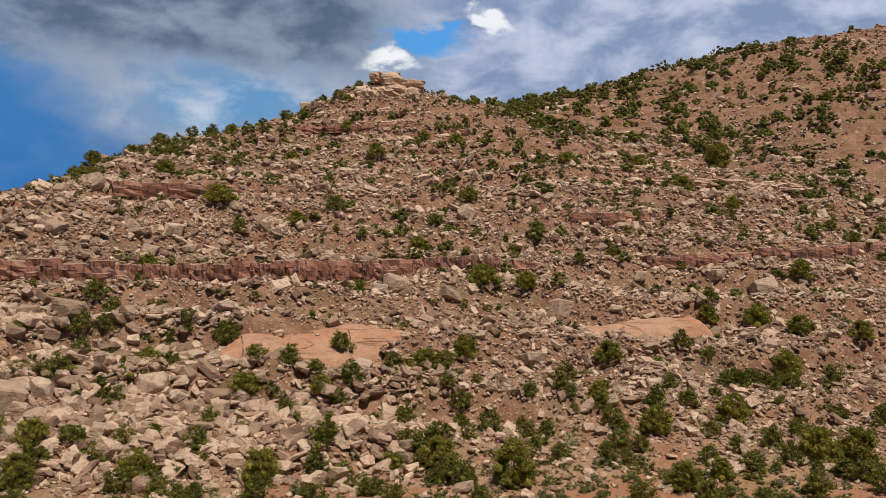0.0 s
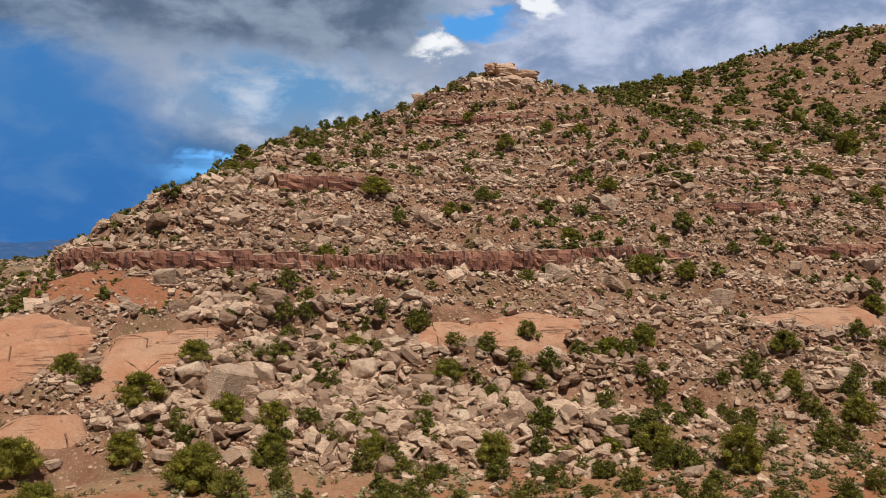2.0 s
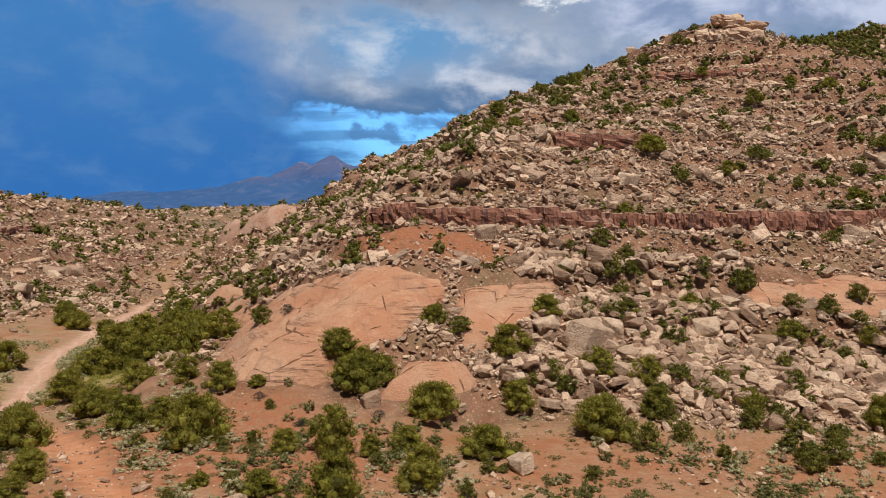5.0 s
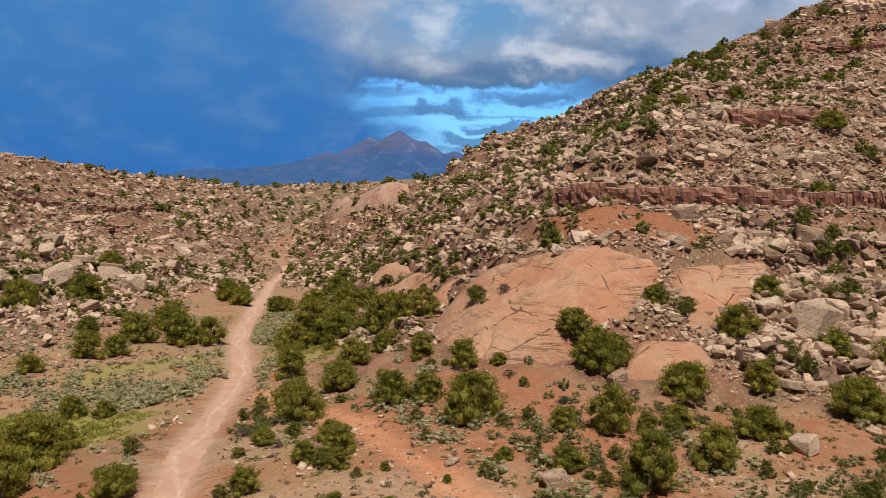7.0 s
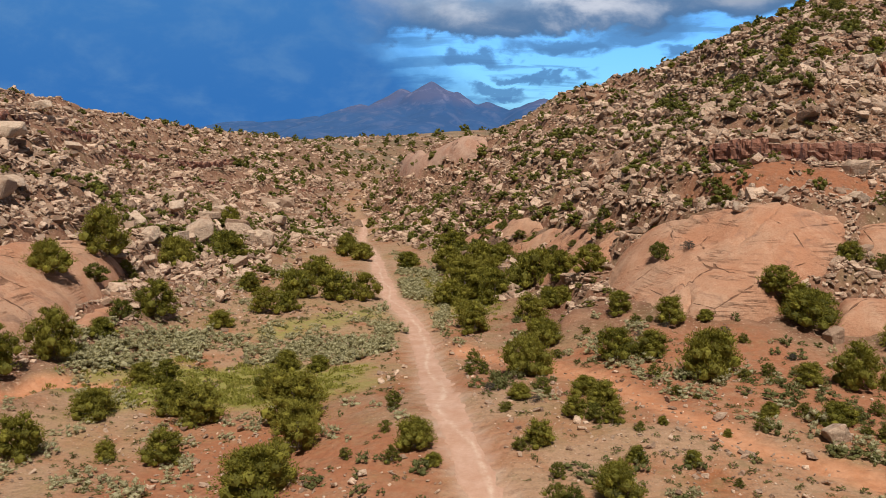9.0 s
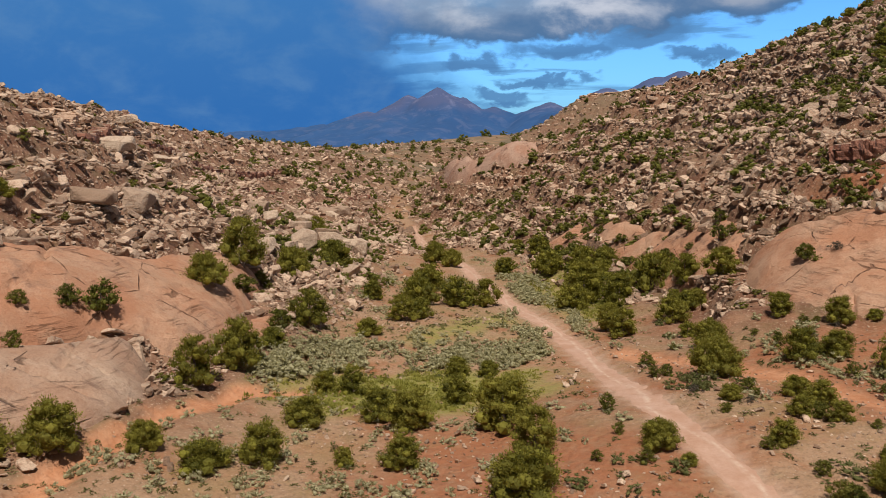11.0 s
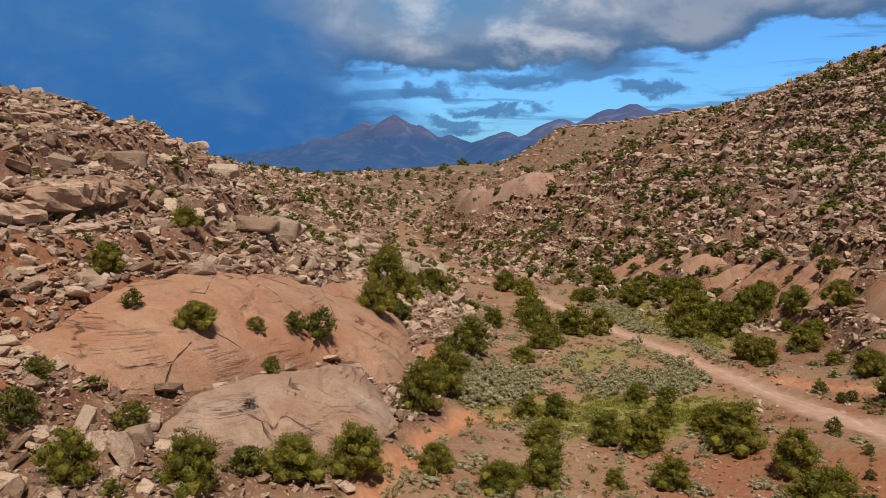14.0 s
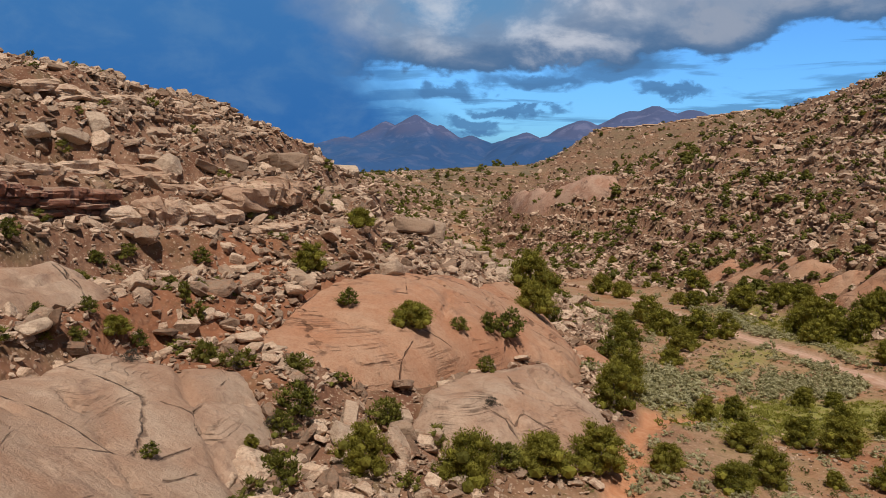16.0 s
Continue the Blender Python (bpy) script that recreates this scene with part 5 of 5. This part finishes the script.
BOULDER_SPOTS.append(("large angular grey-tan boulder in the rockfall", "lower", [(-31.1, 56.9, 3.9), (-30.6, 66.9, 3), (-32.9, 65.7, 2.1), (-19, 71.5, 2.5), (-19.7, 65.2, 1.6), (-23.2, 56.2, 2.2), (-20.3, 56.7, 1.8), (-29.2, 59.9, 2), (-21.9, 62, 2.5), (-23.9, 53.3, 1.5), (-41.5, 63.6, 1.8), (-41.2, 69.4, 2.9), (17.7, 67.5, 1.8), (-17.5, 53, 1.5), (-14.2, 56.7, 2.4), (-9, 58.3, 1.9), (-14, 54.6, 1.6), (7.8, 72.9, 2.9), (-17.4, 62.6, 2.7), (-18.4, 60.2, 1.7), (-20.2, 61.9, 2), (-16.3, 60.5, 1.7), (-15.2, 62.7, 2), (-34.6, 58.4, 2.5), (-28.1, 56.8, 1.9), (-28.5, 54.4, 2), (-27.8, 60.2, 1.5), (-10.8, 62.8, 1.8), (-6.6, 66.9, 2.1), (-2.6, 69.9, 1.9)]))
BOULDER_SPOTS.append(("large angular grey-tan boulder in the rockfall", "lower", [(-14, 69.9, 1), (2.4, 73.4, 2), (10, 66.3, 1.8), (13.3, 63.9, 1.7), (-9.4, 55.5, 1.6), (-30.8, 52.5, 1.5), (-37.8, 56.9, 1.7), (-33.6, 52.6, 1.5), (-23.9, 61.1, 1.3), (-21.8, 54.3, 1.4), (-34.5, 68.2, 2.5), (-51.3, 60.1, 1.5), (-33.7, 55.7, 1.7), (-31.7, 53.7, 1.6)]))
BOULDER_SPOTS.append(("tan sandstone block on the upper slope", "upper", [(-27.5, 84, 3), (-30.5, 82, 2.6), (-25.8, 83.3, 2.4), (-29, 80.8, 2.3), (-37.3, 78.1, 2.3), (-37.7, 88.3, 2.9), (3, 99.9, 2.8), (-18, 88, 1.6), (-23.3, 91.7, 2), (12.2, 82.5, 3.3), (0.7, 81.2, 2.5), (-4.7, 83.3, 2.9), (-6.3, 81.5, 2.3), (17.8, 82.1, 1.9), (21.8, 88.9, 2.4), (29.8, 88.9, 2.8), (34.7, 87.3, 2.9)]))
BOULDER_SPOTS.append(("large angular boulder at the foot of the hill", "foot", [(1.2, 50.7, 1.6), (-35.4, 51, 1.5), (-45.2, 46.4, 1.7), (-47.4, 29.9, 1.5), (-34.4, 39.2, 1.9), (-36.1, 51.6, 1.6), (-33.6, 51, 2), (-39.4, 48, 1.2)]))
BOULDER_SPOTS.append(("pale sandstone boulder on the western slope", "west", [(-154.9, 160.5, 5.5), (-152, 158, 3.5), (-116, 74.6, 4.6), (-114.5, 87, 4.6), (-106.5, 68.6, 2.8), (-117.8, 69.2, 2.7), (-114.6, 87.2, 4.1), (-154.5, 167, 5), (-120.1, 67.9, 3.1), (-114.3, 63.3, 2.7), (-114.6, 68.9, 2.9), (-128.1, 117.6, 3.9), (-122.9, 123.1, 3.2), (-136.3, 64.5, 5.2), (-146.4, 87.1, 3.4), (-120.3, 50, 2.6), (-118.4, 39.9, 4.1), (-115.4, 26, 1.8), (-126.7, 84.7, 3.3), (-121, 91, 5.2), (-108.4, 8.2, 1.5), (-109, 10.5, 1.2), (-128.3, 99.2, 3.5), (-134, 94.5, 3.5), (-122.7, -1.9, 2), (-110.6, 5.4, 1.8), (-126.5, 26.7, 1.6), (-118.4, 46, 3.9), (-132.2, 21.7, 3.4), (-131.5, 26, 2.4)]))
BOULDER_SPOTS.append(("pale sandstone boulder on the western slope", "west", [(-129.5, 36.7, 3.6), (-142.7, 59, 3.1), (-118.5, 88.2, 4.3), (-123.6, 88.9, 3.5), (-104.4, 5.7, 1.1), (-137.2, 20.7, 2.4), (-136, 16.5, 2.2), (-137.1, 14.5, 2.3), (-131.8, 31.1, 2.6), (-132.2, 37, 2.6), (-154.6, 89.8, 3.5), (-135.4, 10.7, 1.7)]))

CROWDS = {"west": "bushes on the western slope", "valley": "bushes on the valley floor", "foot": "bushes at the foot of the hill",
          "thicket": "bushes in the thicket", "lower": "bushes among the boulders", "upper": "bushes on the upper slope"}
rj = np.random.default_rng(21)
for label, zone, spots in BUSH_SPOTS:
    for x, y, w in spots:
        small = zone in ("upper", "lower", "west") and w < 2.4
        kinds = SHRUBS if small and rj.random() < .75 else JUNIPERS_FINE if zone in ("valley", "foot", "west") else JUNIPERS
        plant(kinds[int(rj.integers(0, len(kinds)))], "juniper", label, "juniper", CROWDS[zone], x, y, w * (1.03 if zone in ("lower", "foot", "upper") else .9 if zone == "valley" else 1.12), rj.uniform(.85, 1.15), rj.uniform(0, 6.28))

rb = np.random.default_rng(22)
BOULDERS = [boulder_mesh(800 + k, (.5, .65, .8, .95)[k % 4]) for k in range(10)]
HEAPS = {"west": "boulders on the western slope", "valley": "boulders on the valley floor", "foot": "boulders at the foot of the hill",
         "thicket": "boulders beside the thicket", "lower": "boulders in the rockfall", "upper": "boulders on the upper slope"}
for label, zone, spots in BOULDER_SPOTS:
    for x, y, w in spots:
        z = float(TOP(x, y))
        b = new("boulder", BOULDERS[int(rb.integers(0, 10))])
        b.matrix_basis = Matrix.LocRotScale((x, y + .2 * w, z + .2 * w), Euler((rb.normal(0, .2), rb.normal(0, .2), rb.uniform(0, 6.28))), (w * 1.05, w * rb.uniform(.75, 1.0), w * rb.uniform(.75, 1.05)))
        tagged(b, label, "boulder", HEAPS[zone])


# bushes that stand along the ridge line against the sky
for k, (x, y, _) in enumerate(along(LINES["crest_right"][:5], 2.2)):
    if rj.random() < .75:
        kinds = SHRUBS if rj.random() < .6 else JUNIPERS
        plant(kinds[k % 4], "juniper", "dark green juniper bush on the ridge line", "juniper", "bushes along the ridge", x + rj.normal(0, 1.6), y + rj.normal(0, 1.6), rj.uniform(1.2, 2.9), rj.uniform(.8, 1.2), rj.uniform(0, 6.28))


def wooded(x, y):
    """The green belt beside the track."""
    d = line_distance(x, y, [(-63, 46), (-69, 61), (-79, 77), (-91, 101), (-109, 136), (-123, 167)])
    return smooth(7, 2, d) * np.where(line_distance(x, y, TRAIL) < 3.2, 0, 1)


x, y = throw(190, -135, -55, 48, 190, wooded, rj)
for k in range(len(x)):
    plant(JUNIPERS[k % 5], "juniper", "green juniper bush in the thicket along the track", "juniper", CROWDS["thicket"], x[k], y[k], rj.uniform(1.2, 2.6), rj.uniform(.8, 1.1), rj.uniform(0, 6.28))


def small_bushes(name, label, meshes, n, box, low, high, r, keep, material):
    """Bushes too many to count, joined."""
    shapes = []
    for crown, _ in meshes:
        v = np.empty(len(crown.vertices) * 3, np.float32)
        crown.vertices.foreach_get("co", v)
        f = np.empty(len(crown.loops), np.int32)
        crown.loops.foreach_get("vertex_index", f)
        shapes.append((v.reshape(-1, 3), f.reshape(-1, 3)))
    x, y = throw(n, *box, keep, r)
    s = r.uniform(low, high, len(x))
    v, f = scatter(shapes, x, y, ground(x, y) - .05, s, 1.0, .06, r)
    tagged(new(name, fast_mesh(name, v, f, material)), label, "shrubs", kind="stuff")


def on_slope(x, y):
    return slope_rough(x, y)[0] * np.where(on_outcrop(x, y), 0, 1) * (.4 + .6 * smooth(-.3, .5, fbm(x, y, 18, 2, 81))) * smooth(22, 30, line_distance(x, y, LINES["road_bench"]))


def on_flat(x, y):
    return (1 - slope_rough(x, y)[0]) * np.where(line_distance(x, y, TRAIL) < 2.2, 0, 1) * np.where(line_distance(x, y, SIDE_TRAIL) < 1.4, 0, 1) * np.where(on_outcrop(x, y), 0, 1) * smooth(20, 24, line_distance(x, y, LINES["road_bench"]))


def on_flank(x, y):
    return slope_rough(x, y)[0] * np.where(on_outcrop(x, y), .15, 1) * (.25 + .75 * smooth(-.35, .35, fbm(x, y, 14, 3, 83)))


small_bushes("hillside_shrubs", "scattered dark green shrubs among the rocks", SHRUBS_LOW, 2000, (-66, 60, 50, 150), .5, 1.5, rj, on_slope, M_DARKLEAF)
small_bushes("upper_shrubs", "dark green shrubs on the upper hillside", SCRUB_FAR, 1100, (-60, 70, 84, 150), 1.0, 2.3, rj, on_slope, M_DARKLEAF)
small_bushes("far_shrubs", "dark green shrubs on the far slopes", SCRUB_FAR, 1100, (-210, 110, 125, 330), 1.2, 3.2, rj, on_slope, M_DARKLEAF)
small_bushes("flank_shrubs", "green shrubs covering the valley's eastern flank", SCRUB_FAR, 2300, (-135, -44, 64, 190), .9, 2.5, rj, on_flank, M_DARKLEAF)
small_bushes("summit_shrubs", "dense green shrubs on the hill behind the summit", SCRUB_FAR, 1100, (0, 95, 140, 240), 1.5, 3.6, rj, on_slope, M_DARKLEAF)
small_bushes("ridge_shrubs", "scattered dark green shrubs on the western slope", SHRUBS_LOW, 800, (-170, -98, -12, 125), .5, 1.6, rj, on_slope, M_DARKLEAF)
small_bushes("mesa_shrubs", "dark shrubs dotting the distant mesa slopes", SCRUB_FAR, 900, (-270, 60, 300, 600), 2.0, 4.5, rj, on_slope, M_DARKLEAF)
small_bushes("sagebrush", "grey-green sagebrush on the valley floor", SAGES, 6000, (-112, 40, 10, 110), .5, 1.4, rj,
             lambda x, y: on_flat(x, y) * smooth(.7, 1.0, in_patch(x, y, -85, 35, 10, 6.4, 22)) * smooth(-.55, .4, fbm(x, y, 9, 3, 91) + .7 * smooth(7, 2, line_distance(x, y, [(-97, 35), (-91, 43), (-81, 46), (-82, 60), (-92, 82)]))), M_SAGE)
small_bushes("dry_scrub", "low grey and olive scrub on the gravel", SAGES, 5600, (-76, 48, 12, 56), .4, 1.3, rj, lambda x, y: on_flat(x, y) * smooth(-.3, .4, fbm(x, y, 4, 3, 92)), M_WEED)
small_bushes("sage_belt", "dense belt of grey-green sagebrush along the wash", SAGES, 6000, (-104, -70, 24, 100), .9, 1.8, rj,
             lambda x, y: smooth(4.5, 1.5, line_distance(x, y, [(-97.5, 34), (-93, 41.5), (-85, 44.5), (-79, 45.5), (-79, 53), (-83, 66), (-90, 84)])) * smooth(-.5, .3, fbm(x, y, 3.5, 3, 97)) * np.where(line_distance(x, y, TRAIL) < 1.8, 0, 1), M_SAGE)
small_bushes("low_weeds", "small dry green weeds on the red soil", WEEDS, 9000, (-112, 40, 10, 70), .25, .6, rj, lambda x, y: on_flat(x, y) * (.3 + .7 * smooth(-.3, .3, fbm(x, y, 5, 2, 95))), M_WEED)
small_bushes("valley_head_shrubs", "dark green shrubs dotting the rocky head of the valley", SCRUB_FAR, 1300, (-300, -60, 180, 480), 1.6, 4.0, rj, lambda x, y: .35 + .65 * smooth(-.3, .3, fbm(x, y, 25, 3, 85)), M_DARKLEAF)
small_bushes("plain_scrub", "dark scrub dotting the far plain", SCRUB_FAR, 500, (-900, 200, 400, 1500), 3, 7, rj, lambda x, y: smooth(.5, .1, slope_rough(x, y)[0]), M_DARKLEAF)
small_bushes("meadow_grass", "yellow-green grass on the meadow by the wash", MEADOW, 9000, (-98, -70, 20, 100), .5, 1.0, rj,
             lambda x, y: np.maximum(smooth(1.1, .6, in_patch(x, y, -85, 35, 10, 6.4, 22) + .3 * fbm(x, y, 3, 3, 51)), .5 * smooth(1.1, .6, in_patch(x, y, -80, 72, 5, 16, 28))) * np.where(line_distance(x, y, TRAIL) < 1.6, 0, 1), M_GRASS)

x, y = throw(110, -76, -28, 14, 48, on_flat, rj)
for k in range(len(x)):
    plant(SHRUBS[k % 4], "low_shrub", "small olive-green shrub on the red soil", "shrub", "small shrubs on the valley floor", x[k], y[k], rj.uniform(.5, 1.3), rj.uniform(.8, 1.2), rj.uniform(0, 6.28))

# bushes in the gaps between the valley-side slabs
for outline in FLANK:
    (ax, ay), (bx, by) = outline[1], outline[2]
    for f in (.05, .4, .75, 1.05):
        f += rj.uniform(-.12, .12)
        plant(SHRUBS[int(rj.integers(0, 4))], "low_shrub", "dark green shrub rooted in a crack of the slab", "shrub", "shrubs in the slab cracks", ax + (bx - ax) * f, ay + (by - ay) * f, rj.uniform(.9, 2.0), rj.uniform(.7, 1.0), rj.uniform(0, 6.28))
x, y = throw(270, -34, 50, 44, 70, lambda x, y: .75 * np.where(on_outcrop(x, y), 0, 1), rj)
for k in range(len(x)):
    plant(SHRUBS[k % 4], "low_shrub", "dark green shrub at the foot of the boulder slope", "shrub", "shrubs at the foot of the slope", x[k], y[k], rj.uniform(.8, 2.2), rj.uniform(.8, 1.2), rj.uniform(0, 6.28))

# grey dead shrubs that stand out on the bare soil and slabs
for x, y, w in ((-55.3, 57, 1.5), (-78.4, 14.6, 1.2), (-79.4, 12.6, 1.1), (-81.2, 15.4, .9), (-52.5, 45, 1.0), (-58.4, 44.6, .8), (-56.6, 46.4, .9),
                (-113.4, 3.4, 1.1), (-117, 6.2, 1.0), (-119.6, 1.2, 1.2), (-104.6, 13.2, 1.1), (-66.4, 33.2, 1.1), (-63.2, 31.4, .9), (-48.4, 41.6, .9), (-44, 44.4, 1.0)):
    plant(DEADS[int(w * 10) % 2], "dead_shrub", "grey leafless shrub on bare ground", "shrub", "leafless shrubs", x, y, w, .9, w * 7)
for k, (x, y, _) in enumerate(along([(-60, 142, 0), (-50, 150, 0), (-36, 156, 0), (-22, 160, 0)], 3.0)):
    plant(JUNIPERS[k % 5], "juniper", "dark green juniper bush on the ridge line", "juniper", "bushes along the ridge", x + rj.normal(0, 2), y + rj.normal(0, 2), rj.uniform(1.2, 2.6), rj.uniform(.8, 1.1), rj.uniform(0, 6.28))

# ---- plants on the bank's edge, close under the camera ----


def grass_tuft(seed, blades, high, wide):
    """Thin arching blades from one root."""
    r = np.random.default_rng(seed)
    vs, fs = [], []
    for k in range(blades):
        a, lean, h = r.uniform(0, 6.28), r.uniform(.05, .55), high * r.uniform(.6, 1.1)
        d = np.array([math.cos(a), math.sin(a), 0])
        s = np.array([-d[1], d[0], 0]) * wide * r.uniform(.6, 1.2)
        root = d * r.uniform(0, .08) + np.array([-d[1], d[0], 0]) * r.normal(0, .04)
        mid, tip = root + d * lean * h * .4 + np.array([0, 0, h * .6]), root + d * lean * h + np.array([0, 0, h])
        i = len(vs)
        vs += [root - s, root + s, mid - s * .7, mid + s * .7, tip]
        fs += [(i, i + 1, i + 3), (i, i + 3, i + 2), (i + 2, i + 3, i + 4)]
    return fast_mesh("grass_tuft", np.array(vs), np.array(fs), M_DRY)


TUFTS = [grass_tuft(950 + k, 80, 1.0, .006) for k in range(3)]
EDGE_TUFTS = [(-90.1, -25.55, 1.15), (-90.3, -25.62, 1.0), (-89.88, -25.5, .95), (-90.66, -25.9, .9)]
for k, (x, y, s) in enumerate(EDGE_TUFTS):
    tuft = new("grass_tuft", TUFTS[k % 3])
    tuft.matrix_basis = Matrix.LocRotScale((x, y, float(TOP(x, y)) - .02), Euler((0, 0, k * 1.3)), (s, s, s))
    tagged(tuft, "tall dry straw-coloured grass tuft on the bank", "grass", "grass tufts on the bank")
for x, y, w, tall in ((-92.25, -26.3, 1.25, 1.2), (-91.2, -25.85, .6, 1.55)):
    plant(EDGE_BUSH, "roadside_bush", "yellow-green feathery bush on the bank", "bush", "bushes on the bank", x, y, w, tall, 1.0)
